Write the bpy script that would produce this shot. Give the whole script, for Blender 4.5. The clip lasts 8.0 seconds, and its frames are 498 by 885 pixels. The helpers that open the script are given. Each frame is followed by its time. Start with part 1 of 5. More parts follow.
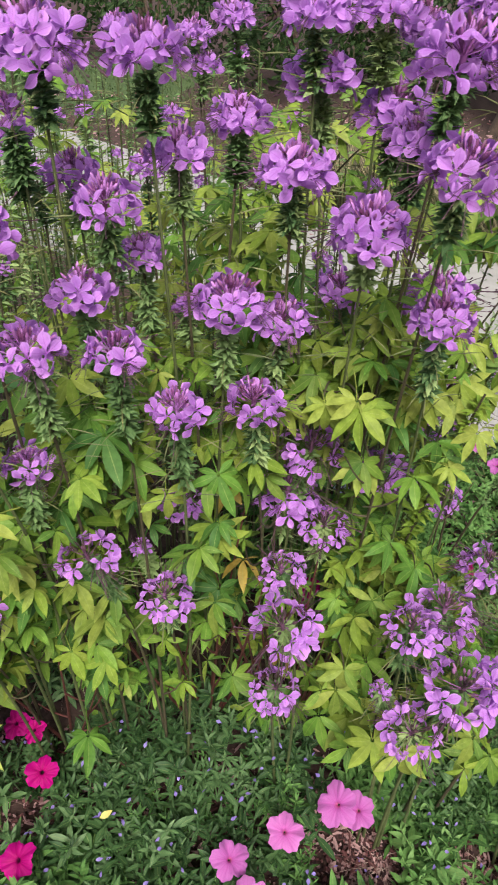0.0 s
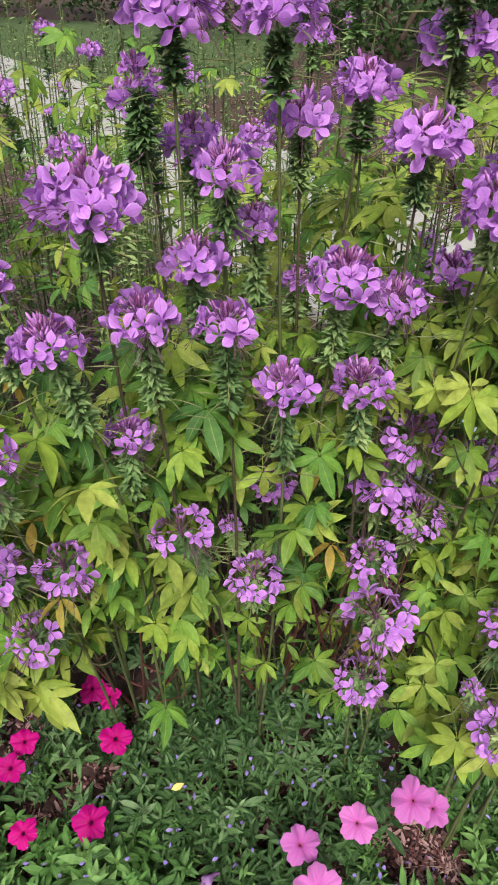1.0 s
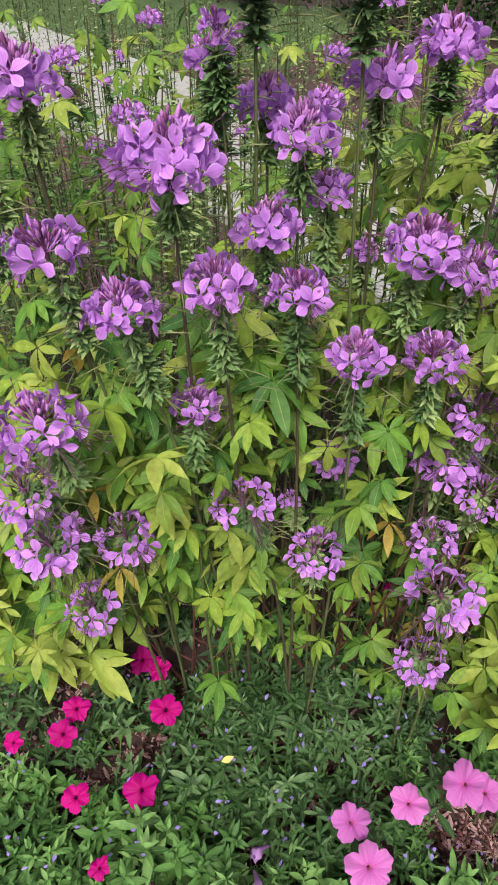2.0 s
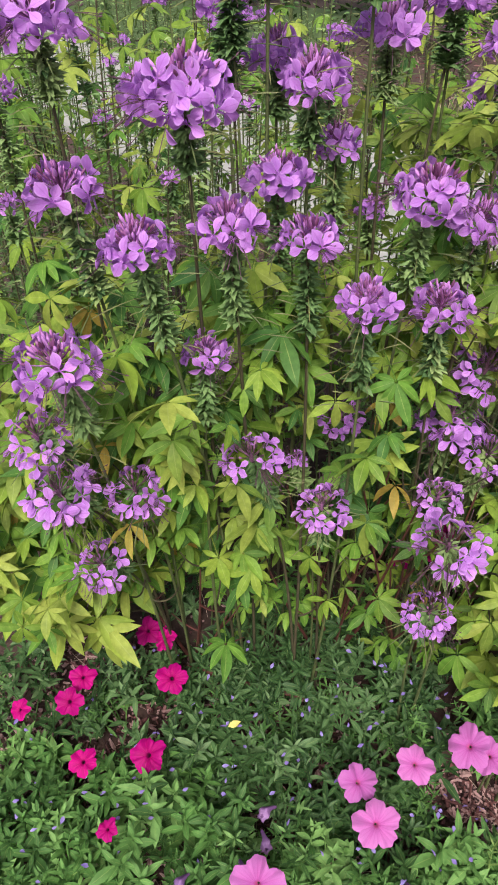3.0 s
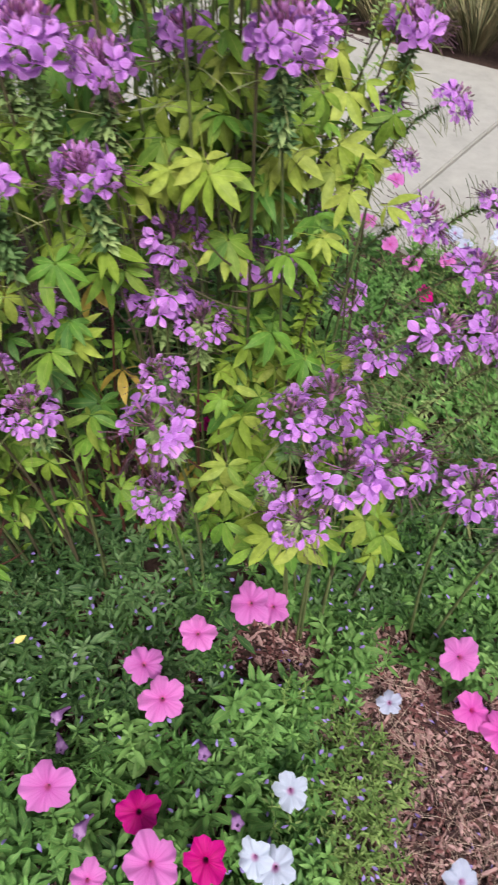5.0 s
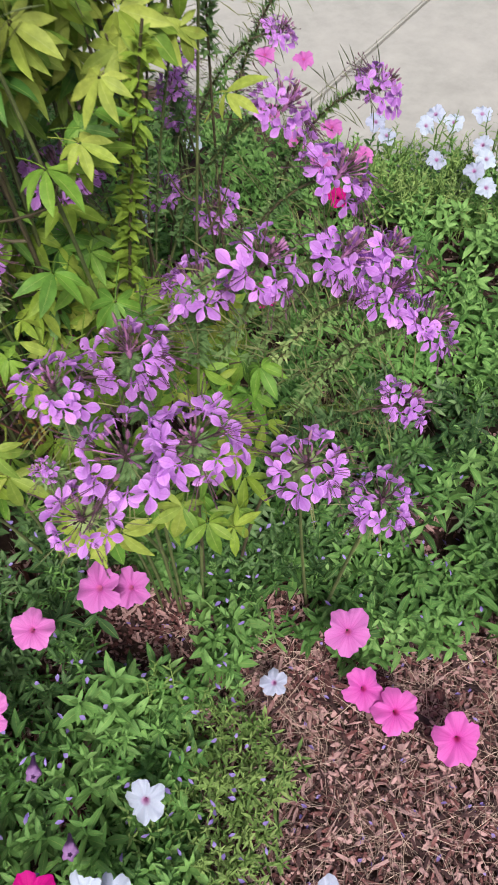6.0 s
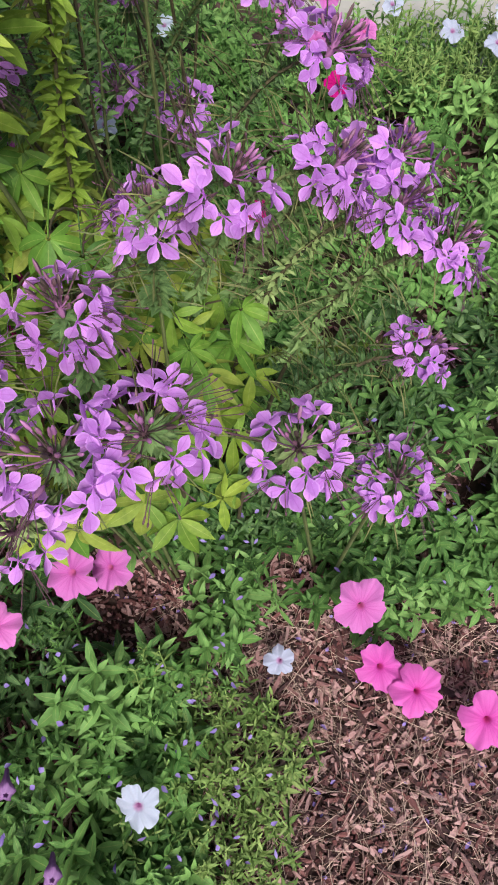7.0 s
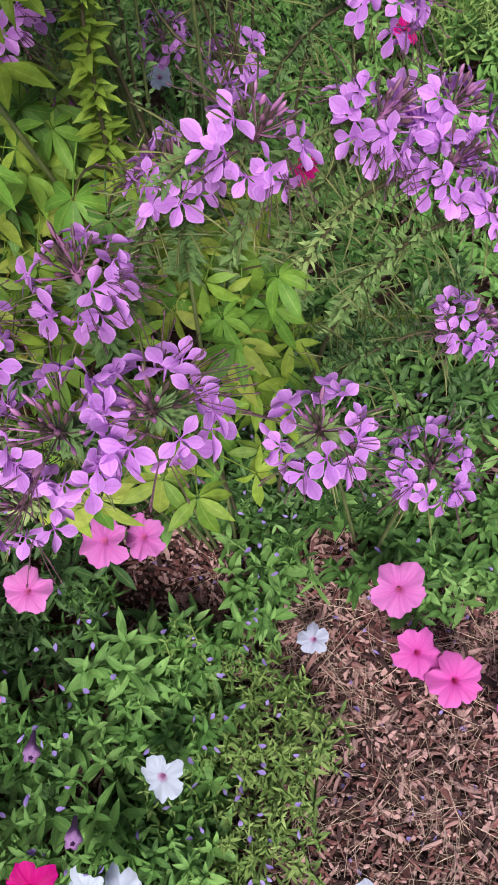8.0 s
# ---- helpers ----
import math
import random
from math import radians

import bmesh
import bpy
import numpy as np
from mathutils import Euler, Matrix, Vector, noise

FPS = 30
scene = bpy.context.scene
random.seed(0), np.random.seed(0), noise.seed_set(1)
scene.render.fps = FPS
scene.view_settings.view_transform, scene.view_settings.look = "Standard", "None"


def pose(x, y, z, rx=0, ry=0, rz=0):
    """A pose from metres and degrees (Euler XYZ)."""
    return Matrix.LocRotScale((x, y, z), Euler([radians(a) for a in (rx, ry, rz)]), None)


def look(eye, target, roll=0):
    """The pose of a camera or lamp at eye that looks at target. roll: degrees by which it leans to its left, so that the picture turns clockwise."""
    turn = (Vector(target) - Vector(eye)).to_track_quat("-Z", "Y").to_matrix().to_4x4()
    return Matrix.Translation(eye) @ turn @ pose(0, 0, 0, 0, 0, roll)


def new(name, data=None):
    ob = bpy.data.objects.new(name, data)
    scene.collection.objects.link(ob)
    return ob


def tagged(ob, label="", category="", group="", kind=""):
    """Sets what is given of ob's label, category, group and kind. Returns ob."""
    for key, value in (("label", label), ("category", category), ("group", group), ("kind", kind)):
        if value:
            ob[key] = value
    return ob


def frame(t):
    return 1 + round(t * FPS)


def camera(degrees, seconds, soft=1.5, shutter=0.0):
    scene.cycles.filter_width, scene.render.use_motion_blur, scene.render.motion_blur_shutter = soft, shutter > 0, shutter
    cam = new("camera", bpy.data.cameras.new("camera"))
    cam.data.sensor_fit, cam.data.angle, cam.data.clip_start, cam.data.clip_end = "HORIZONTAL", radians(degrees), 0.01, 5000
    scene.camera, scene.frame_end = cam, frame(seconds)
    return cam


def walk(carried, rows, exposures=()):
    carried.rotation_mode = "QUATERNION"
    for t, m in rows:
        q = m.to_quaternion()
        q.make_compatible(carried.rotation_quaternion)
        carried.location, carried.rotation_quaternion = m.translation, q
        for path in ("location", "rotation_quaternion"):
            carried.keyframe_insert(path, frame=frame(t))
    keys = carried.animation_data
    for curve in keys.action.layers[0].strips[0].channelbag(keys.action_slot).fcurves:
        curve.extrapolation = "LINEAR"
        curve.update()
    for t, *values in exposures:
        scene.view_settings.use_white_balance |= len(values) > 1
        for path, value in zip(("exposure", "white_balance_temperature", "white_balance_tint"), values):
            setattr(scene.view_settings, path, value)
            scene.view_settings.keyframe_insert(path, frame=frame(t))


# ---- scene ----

# Camera: a phone carried along the front of the bed, then dipped over its corner.
cam = camera(38.6, 8.0, soft=1.8, shutter=0.2)
PATH = [
    (0, (0.2958, 0.3064, 1.5803), (0.1033, 1.5081, 0.7034), 1.70),
    (0.5, (0.2500, 0.3036, 1.5672), (0.0016, 1.4861, 0.6783), 1.95),
    (1, (0.2411, 0.3114, 1.5589), (-0.0751, 1.4629, 0.6512), 1.23),
    (1.5, (0.2274, 0.3141, 1.5532), (-0.1502, 1.4353, 0.6310), -0.26),
    (1.7, (0.2007, 0.3165, 1.5549), (-0.1784, 1.4197, 0.6119), 0.36),
    (2.8, (0.2113, 0.2489, 1.4753), (-0.1795, 1.3634, 0.5505), -0.02),
    (3, (0.2047, 0.2494, 1.4924), (-0.1735, 1.3618, 0.5599), 0.40),
    (3.5, (0.2164, 0.2621, 1.5228), (-0.1246, 1.3728, 0.5741), 0.30),
    (4, (0.2079, 0.2851, 1.5660), (-0.0488, 1.3780, 0.5712), 0.41),
    (4.5, (0.2851, 0.2728, 1.5177), (0.0880, 1.3557, 0.4986), -0.89),
    (4.8, (0.3585, 0.3035, 1.4822), (0.2428, 1.3427, 0.4067), -0.65),
    (5, (0.4151, 0.3401, 1.4626), (0.3464, 1.3413, 0.3477), -0.52),
    (5.2, (0.4686, 0.3859, 1.4633), (0.4352, 1.3425, 0.3084), 0.17),
    (6.3, (0.6783, 0.6235, 1.2742), (0.6196, 1.4273, 0.0091), -4.97),
    (6.5, (0.6817, 0.6737, 1.2435), (0.6212, 1.4319, -0.0494), -6.11),
    (7, (0.6788, 0.7024, 1.2195), (0.5944, 1.3922, -0.1098), -9.06),
    (7.5, (0.6903, 0.7133, 1.2034), (0.5492, 1.3690, -0.1383), -13.14),
    (8, (0.7142, 0.7334, 1.1882), (0.4897, 1.3484, -0.1614), -18.76),
]
walk(cam, [(t, look(eye, target, roll)) for t, eye, target, roll in PATH])

# Light: a bright overcast day.
SUN_HEIGHT, SUN_TURN = radians(52), radians(168)
world = bpy.data.worlds.new("sky")
scene.world = world
world.use_nodes = True
sky = world.node_tree.nodes.new("ShaderNodeTexSky")
sky.sky_type, sky.sun_disc = "NISHITA", False
sky.sun_elevation, sky.sun_rotation = SUN_HEIGHT, SUN_TURN
sky.air_density, sky.dust_density, sky.ozone_density = 1.0, 5.0, 0.6
world.node_tree.links.new(sky.outputs["Color"], world.node_tree.nodes["Background"].inputs["Color"])
world.node_tree.nodes["Background"].inputs["Strength"].default_value = 0.078
sun = new("sun", bpy.data.lights.new("sun", "SUN"))
sun.data.energy, sun.data.angle, sun.data.color = 3.0, radians(20), (1.0, 0.955, 0.90)
sun.matrix_world = look((0, 0, 0), (-math.sin(SUN_TURN) * math.cos(SUN_HEIGHT), -math.cos(SUN_TURN) * math.cos(SUN_HEIGHT), -math.sin(SUN_HEIGHT)))
scene.view_settings.exposure = 0.70

rnd = random.Random(7)
UP = Vector((0, 0, 1))


# ---- materials ----
class Nodes:
    """Short forms for building a node material."""

    def __init__(self, name, rough=0.6):
        self.mat = bpy.data.materials.new(name)
        self.mat.use_nodes = True
        self.tree = self.mat.node_tree
        self.bsdf = self.tree.nodes["Principled BSDF"]
        self.bsdf.inputs["Roughness"].default_value = rough
        self.out = self.tree.nodes["Material Output"]

    def add(self, kind, **values):
        node = self.tree.nodes.new(kind)
        for key, value in values.items():
            if key in node.inputs:
                node.inputs[key].default_value = value
        return node

    def link(self, a, b):
        self.tree.links.new(a, b)

    def ramp(self, source, stops):
        node = self.tree.nodes.new("ShaderNodeValToRGB")
        while len(node.color_ramp.elements) < len(stops):
            node.color_ramp.elements.new(0.5)
        for el, (at, colour) in zip(node.color_ramp.elements, stops):
            el.position, el.color = at, (*colour, 1)
        self.link(source, node.inputs["Fac"])
        return node.outputs["Color"]

    def noise(self, scale, detail=3.0, rough=0.6):
        coord = self.tree.nodes.new("ShaderNodeTexCoord")
        node = self.add("ShaderNodeTexNoise", Scale=scale, Detail=detail, Roughness=rough)
        self.link(coord.outputs["Object"], node.inputs["Vector"])
        return node.outputs["Fac"]

    def mix(self, fac, a, b, how="MIX"):
        node = self.tree.nodes.new("ShaderNodeMix")
        node.data_type, node.blend_type = "RGBA", how
        for value, key in ((fac, 0), (a, 6), (b, 7)):
            if isinstance(value, (int, float)):
                node.inputs[key].default_value = value
            elif isinstance(value, tuple):
                node.inputs[key].default_value = (*value, 1)
            else:
                self.link(value, node.inputs[key])
        return node.outputs[2]

    def uv(self):
        coord = self.tree.nodes.new("ShaderNodeUVMap")
        part_xy = self.tree.nodes.new("ShaderNodeSeparateXYZ")
        self.link(coord.outputs["UV"], part_xy.inputs["Vector"])
        return part_xy.outputs["X"], part_xy.outputs["Y"]

    def math(self, how, a, b=0.0):
        node = self.tree.nodes.new("ShaderNodeMath")
        node.operation = how
        for value, key in ((a, 0), (b, 1)):
            if isinstance(value, (int, float)):
                node.inputs[key].default_value = value
            else:
                self.link(value, node.inputs[key])
        return node.outputs[0]

    def bump(self, height, strength, distance=0.002):
        node = self.add("ShaderNodeBump", Strength=strength, Distance=distance)
        self.link(height, node.inputs["Height"])
        self.link(node.outputs["Normal"], self.bsdf.inputs["Normal"])

    def colour(self, socket):
        self.link(socket, self.bsdf.inputs["Base Color"])

    def thin(self, socket, share):
        """Lets part of the light through, as leaves and petals do."""
        glow = self.tree.nodes.new("ShaderNodeBsdfTranslucent")
        self.link(socket, glow.inputs["Color"])
        both = self.tree.nodes.new("ShaderNodeMixShader")
        both.inputs[0].default_value = share
        self.link(self.bsdf.outputs[0], both.inputs[1])
        self.link(glow.outputs[0], both.inputs[2])
        self.link(both.outputs[0], self.out.inputs["Surface"])


def leaf_material(name, stops, rough=0.55, spot=(0.30, 0.20, 0.05), spots=0.5):
    """A leaf with a paler midrib, side veins, blotches, and its own shade for each leaf and blade."""
    n = Nodes(name, rough)
    n.bsdf.inputs["Specular IOR Level"].default_value = 0.2
    info = n.tree.nodes.new("ShaderNodeObjectInfo").outputs["Random"]
    isle = n.tree.nodes.new("ShaderNodeNewGeometry").outputs["Random Per Island"]
    base = n.ramp(n.math("FRACT", n.math("ADD", info, n.math("MULTIPLY", isle, 0.22))), stops)
    u, v = n.uv()
    off = n.math("ABSOLUTE", n.math("SUBTRACT", u, 0.5))
    rib = n.math("LESS_THAN", off, 0.03)
    side = n.math("SINE", n.math("MULTIPLY", n.math("SUBTRACT", v, n.math("MULTIPLY", off, 0.5)), 75.0))
    veined = n.mix(n.math("MULTIPLY", rib, 0.35), base, (0.36, 0.42, 0.14))
    blotch = n.ramp(n.noise(45.0, 4.0), [(0.35, (0.72, 0.74, 0.7)), (0.65, (1.15, 1.12, 1.1))])
    shade = n.mix(1.0, veined, blotch, "MULTIPLY")
    wear = n.ramp(n.noise(17.0, 5.0, 0.7), [(0.62, (0, 0, 0)), (0.74, (1, 1, 1))])
    shade = n.mix(n.math("MULTIPLY", wear, spots), shade, spot)
    n.colour(shade)
    n.bump(side, 0.10, 0.0006)
    n.thin(shade, 0.22)
    return n.mat


def petal_material(name, base, pale, dark, veins=0.0, throat=None, wide=0.19, rib=False):
    n = Nodes(name, 0.55)
    n.bsdf.inputs["Specular IOR Level"].default_value = 0.15
    info = n.tree.nodes.new("ShaderNodeObjectInfo").outputs["Random"]
    u, v = n.uv()
    tone = n.ramp(v, [(0.0, dark), (0.22, base), (1.0, pale)])
    tone = n.mix(1.0, tone, n.ramp(info, [(0.0, (0.82, 0.8, 0.86)), (0.5, (1, 1, 1)), (1.0, (1.12, 1.15, 1.08))]), "MULTIPLY")
    isle = n.tree.nodes.new("ShaderNodeNewGeometry").outputs["Random Per Island"]
    tone = n.mix(1.0, tone, n.ramp(isle, [(0.0, (0.76, 0.72, 0.80)), (0.6, (1, 1, 1)), (1.0, (1.14, 1.2, 1.1))]), "MULTIPLY")
    grain = n.ramp(n.noise(120.0, 3.0), [(0.3, (0.86, 0.84, 0.88)), (0.7, (1.08, 1.08, 1.06))])
    tone = n.mix(1.0, tone, grain, "MULTIPLY")
    if veins:
        line = n.math("GREATER_THAN", n.math("SINE", n.math("MULTIPLY", u, 2 * math.pi * 25)), 0.75)
        tone = n.mix(n.math("MULTIPLY", n.math("MULTIPLY", line, veins), n.math("SUBTRACT", 1.05, v)), tone, dark)
        star = n.ramp(n.math("COSINE", n.math("MULTIPLY", u, 2 * math.pi * 5)), [(0.80, (0, 0, 0)), (1.0, (1, 1, 1))])
        tone = n.mix(n.math("MULTIPLY", n.math("MULTIPLY", star, 0.9 * veins), n.math("SUBTRACT", 1.0, v)), tone, dark)
    if rib:
        off = n.math("ABSOLUTE", n.math("SUBTRACT", u, 0.5))
        tone = n.mix(n.math("MULTIPLY", n.math("LESS_THAN", off, 0.045), 0.3), tone, dark)
        tone = n.mix(n.math("MULTIPLY", n.ramp(off, [(0.36, (0, 0, 0)), (0.5, (1, 1, 1))]), 0.5), tone, (0.72, 0.44, 0.86))
    if throat:
        tone = n.mix(n.ramp(v, [(0.07, (1, 1, 1)), (wide, (0, 0, 0))]), tone, throat)
    n.colour(tone)
    n.bump(n.noise(160.0, 3.0), 0.3, 0.0008)
    n.thin(tone, 0.36)
    return n.mat


def plain_material(name, a, b, scale, rough=0.75, bump=0.4, islands=0.0, c=None):
    n = Nodes(name, rough)
    f = n.noise(scale, 5.0, 0.65)
    stops = [(0.3, a), (0.7, b)] if c is None else [(0.25, a), (0.5, b), (0.75, c)]
    if islands:
        isle = n.tree.nodes.new("ShaderNodeNewGeometry").outputs["Random Per Island"]
        own = n.tree.nodes.new("ShaderNodeObjectInfo").outputs["Random"]
        pick = n.math("FRACT", n.math("ADD", isle, own))
        f2 = n.math("ADD", n.math("MULTIPLY", pick, islands), n.math("MULTIPLY", f, 1 - islands))
        n.colour(n.ramp(f2, stops))
    else:
        n.colour(n.ramp(f, stops))
    n.bump(f, bump, 0.004)
    return n.mat


LEAF_YELLOW = leaf_material("yellowing leaf", [(0.0, (0.115, 0.215, 0.03)), (0.35, (0.215, 0.32, 0.042)), (0.65, (0.31, 0.37, 0.075)), (0.85, (0.20, 0.28, 0.05)), (1.0, (0.085, 0.19, 0.034))])
LEAF_GREEN = leaf_material("fresh leaf", [(0.0, (0.05, 0.135, 0.03)), (0.4, (0.115, 0.25, 0.036)), (0.75, (0.195, 0.335, 0.05)), (1.0, (0.045, 0.13, 0.036))], spots=0.2)
LEAF_OCHRE = leaf_material("withered leaf", [(0.0, (0.38, 0.27, 0.05)), (0.5, (0.42, 0.31, 0.07)), (1.0, (0.34, 0.29, 0.06))], spots=0.6)
LEAF_PETUNIA = leaf_material("petunia leaf", [(0.0, (0.043, 0.105, 0.03)), (0.4, (0.078, 0.185, 0.049)), (0.8, (0.128, 0.27, 0.072)), (1.0, (0.19, 0.345, 0.115))], 0.6, spots=0.12)
LEAF_BRIGHT = leaf_material("young petunia leaf", [(0.0, (0.066, 0.17, 0.042)), (0.5, (0.124, 0.275, 0.07)), (1.0, (0.20, 0.37, 0.115))], 0.6, spots=0.1)
LEAF_PALE = leaf_material("fine pale leaf", [(0.0, (0.09, 0.17, 0.045)), (0.5, (0.165, 0.27, 0.075)), (1.0, (0.27, 0.38, 0.13))], 0.6, spots=0.15)
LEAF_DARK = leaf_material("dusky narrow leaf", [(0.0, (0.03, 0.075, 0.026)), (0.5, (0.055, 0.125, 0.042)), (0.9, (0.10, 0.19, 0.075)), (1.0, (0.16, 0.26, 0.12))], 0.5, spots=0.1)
BRACT = leaf_material("bract", [(0.0, (0.075, 0.155, 0.06)), (0.5, (0.165, 0.285, 0.105)), (1.0, (0.31, 0.42, 0.17))], 0.6, spots=0.1)
STEM = plain_material("green stem", (0.055, 0.075, 0.026), (0.135, 0.165, 0.055), 30, 0.7)
STEM_DARK = plain_material("dark stem", (0.042, 0.034, 0.02), (0.095, 0.08, 0.04), 30, 0.7)
STEM_RED = plain_material("dark red stem", (0.06, 0.016, 0.014), (0.14, 0.045, 0.035), 30, 0.6)
PETAL_LILAC = petal_material("lilac petal", (0.525, 0.212, 0.69), (0.605, 0.295, 0.765), (0.30, 0.06, 0.41), 0.35, rib=True)
BUD = plain_material("purple bud", (0.13, 0.035, 0.10), (0.32, 0.11, 0.31), 60, 0.5, 0.2, 0.75, (0.54, 0.24, 0.62))
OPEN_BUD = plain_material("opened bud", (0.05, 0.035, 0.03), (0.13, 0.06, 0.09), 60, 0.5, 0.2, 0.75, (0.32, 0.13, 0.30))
STAMEN = plain_material("stamen", (0.05, 0.02, 0.035), (0.12, 0.05, 0.08), 40, 0.6, 0.1)
POD = plain_material("seed pod", (0.07, 0.10, 0.03), (0.16, 0.17, 0.06), 40, 0.6, 0.1, 0.5)
PETUNIA = {
    "r": petal_material("crimson pink petal", (0.50, 0.003, 0.18), (0.56, 0.005, 0.24), (0.24, 0.0, 0.07), 0.7, (0.05, 0.005, 0.03)),
    "p": petal_material("soft pink petal", (0.56, 0.135, 0.47), (0.62, 0.20, 0.56), (0.40, 0.04, 0.28), 0.45, (0.66, 0.16, 0.38)),
    "k": petal_material("bright pink petal", (0.61, 0.085, 0.44), (0.67, 0.15, 0.53), (0.44, 0.025, 0.25), 0.4, (0.56, 0.05, 0.25)),
    "w": petal_material("white petal", (0.46, 0.53, 0.68), (0.53, 0.60, 0.75), (0.50, 0.43, 0.62), 0.3, (0.46, 0.17, 0.40), 0.30),
}
CHIP = plain_material("bark chip", (0.032, 0.012, 0.013), (0.145, 0.053, 0.052), 60, 0.9, 0.8, 0.84, (0.38, 0.235, 0.23))
STRAW = plain_material("dry straw", (0.17, 0.10, 0.085), (0.50, 0.38, 0.32), 25, 0.8, 0.2, 0.7)
FALLEN = petal_material("fallen petal", (0.27, 0.20, 0.56), (0.36, 0.28, 0.64), (0.18, 0.09, 0.36))
SOIL = plain_material("mulched soil", (0.022, 0.012, 0.01), (0.055, 0.03, 0.024), 40, 0.95, 1.0, 0.0, (0.10, 0.058, 0.046))
LAWN = plain_material("lawn", (0.03, 0.06, 0.016), (0.055, 0.092, 0.026), 7, 0.9, 0.8, 0.0, (0.085, 0.12, 0.04))
CONCRETE = plain_material("pale concrete", (0.26, 0.258, 0.24), (0.32, 0.315, 0.297), 9, 0.9, 0.35, 0.0, (0.365, 0.355, 0.335))
JOINT = plain_material("joint", (0.05, 0.05, 0.045), (0.10, 0.095, 0.085), 20, 0.95)
BARK = plain_material("tree bark", (0.05, 0.035, 0.025), (0.16, 0.11, 0.075), 14, 0.95, 1.0)
SHRUB = leaf_material("shrub leaf", [(0.0, (0.018, 0.04, 0.014)), (0.6, (0.03, 0.065, 0.02)), (1.0, (0.05, 0.09, 0.028))], 0.5, spots=0.1)
DRY_GRASS = plain_material("dry grass", (0.07, 0.08, 0.035), (0.17, 0.17, 0.08), 18, 0.85, 0.2, 0.7, (0.30, 0.25, 0.14))


# ---- mesh helpers ----
class Shape:
    """Collects faces with their UVs and turns them into one mesh."""

    def __init__(self):
        self.v, self.f, self.t = [], [], []

    def grid(self, rows, uvs):
        """rows: lists of points of one length; uvs: the like."""
        start, wide = len(self.v), len(rows[0])
        for row in rows:
            self.v += [tuple(p) for p in row]
        for i in range(len(rows) - 1):
            for j in range(wide - 1):
                a = start + i * wide + j
                self.f.append((a, a + 1, a + wide + 1, a + wide))
                self.t += [uvs[i][j], uvs[i][j + 1], uvs[i + 1][j + 1], uvs[i + 1][j]]

    def blade(self, m, length, width, droop=0.2, fold=0.25, steps=4, peak=0.45, claw=0.0, cup=0.0):
        """A leaf or petal from m's origin along its y, its face along z."""
        rows, uvs = [], []
        power = math.log(0.5) / math.log(peak)
        for i in range(steps + 1):
            s = i / steps
            w = width / 2 * max(math.sin(math.pi * s ** power), 0.0) ** (0.85 if s < peak else 1.12) + width * (0.02 if s < 1 else 0.004)
            if claw and s < claw:
                w = width * 0.07 + w * (s / claw) ** 2 * 0.6
            y, z = length * (s - 0.12 * droop * s * s), -droop * length * s * s * 0.6
            lift = fold * w + cup * w * s
            rows.append([m @ Vector((-w, y, z + lift)), m @ Vector((0, y, z)), m @ Vector((w, y, z + lift))])
            uvs.append([(0.0, s), (0.5, s), (1.0, s)])
        self.grid(rows, uvs)

    def petal(self, m, length, width, droop, cup, twist, wave, phase):
        """A clawed petal from m's origin along its y: a thin stalk, then a pointed oval blade, dished and a little frilled."""
        rows, uvs, cols = [], [], 4
        for i in range(8):
            s = i / 7
            t = max(0.0, (s - 0.24) / 0.76)
            w = width * 0.05 + width / 2 * max(math.sin(math.pi * t ** 1.06), 0.0) ** 0.82
            if i == 7:
                w = width * 0.03
            row = []
            for j in range(cols + 1):
                q = -1 + 2 * j / cols
                x, z = w * q, cup * w * q * q + wave * w * q * math.sin(9 * s + phase) - droop * length * s * s * 0.6
                c, d = math.cos(twist * s), math.sin(twist * s)
                row.append(m @ Vector((x * c - z * d * 0.5, length * (s - 0.12 * abs(droop) * s * s), z * c + x * d)))
            rows.append(row)
            uvs.append([(j / cols, s) for j in range(cols + 1)])
        self.grid(rows, uvs)

    def tube(self, points, radii, sides=5):
        rows, uvs = [], []
        points = [Vector(p) for p in points]
        for i, p in enumerate(points):
            along = (points[min(i + 1, len(points) - 1)] - points[max(i - 1, 0)]).normalized()
            a = along.orthogonal().normalized()
            if abs(along.z) > 0.2:
                a = Vector((1, 0, 0)).cross(along).normalized()
            b = along.cross(a)
            ring = []
            for k in range(sides + 1):
                q = 2 * math.pi * k / sides
                ring.append(p + (a * math.cos(q) + b * math.sin(q)) * radii[i])
            rows.append(ring)
            uvs.append([(k / sides, i / max(len(points) - 1, 1)) for k in range(sides + 1)])
        self.grid(rows, uvs)

    def bead(self, p, axis, length, radius):
        """A small pointed bud."""
        axis = axis.normalized()
        self.tube([p, p + axis * length * 0.3, p + axis * length * 0.75, p + axis * length], [radius * 0.4, radius, radius * 0.8, radius * 0.1], 5)

    def mesh(self, name, material, smooth=True):
        me = bpy.data.meshes.new(name)
        me.from_pydata(self.v, [], self.f)
        layer = me.uv_layers.new(name="UVMap")
        layer.data.foreach_set("uv", [c for uv in self.t for c in uv])
        me.materials.append(material)
        if smooth:
            me.polygons.foreach_set("use_smooth", [True] * len(me.polygons))
        me.update()
        return me


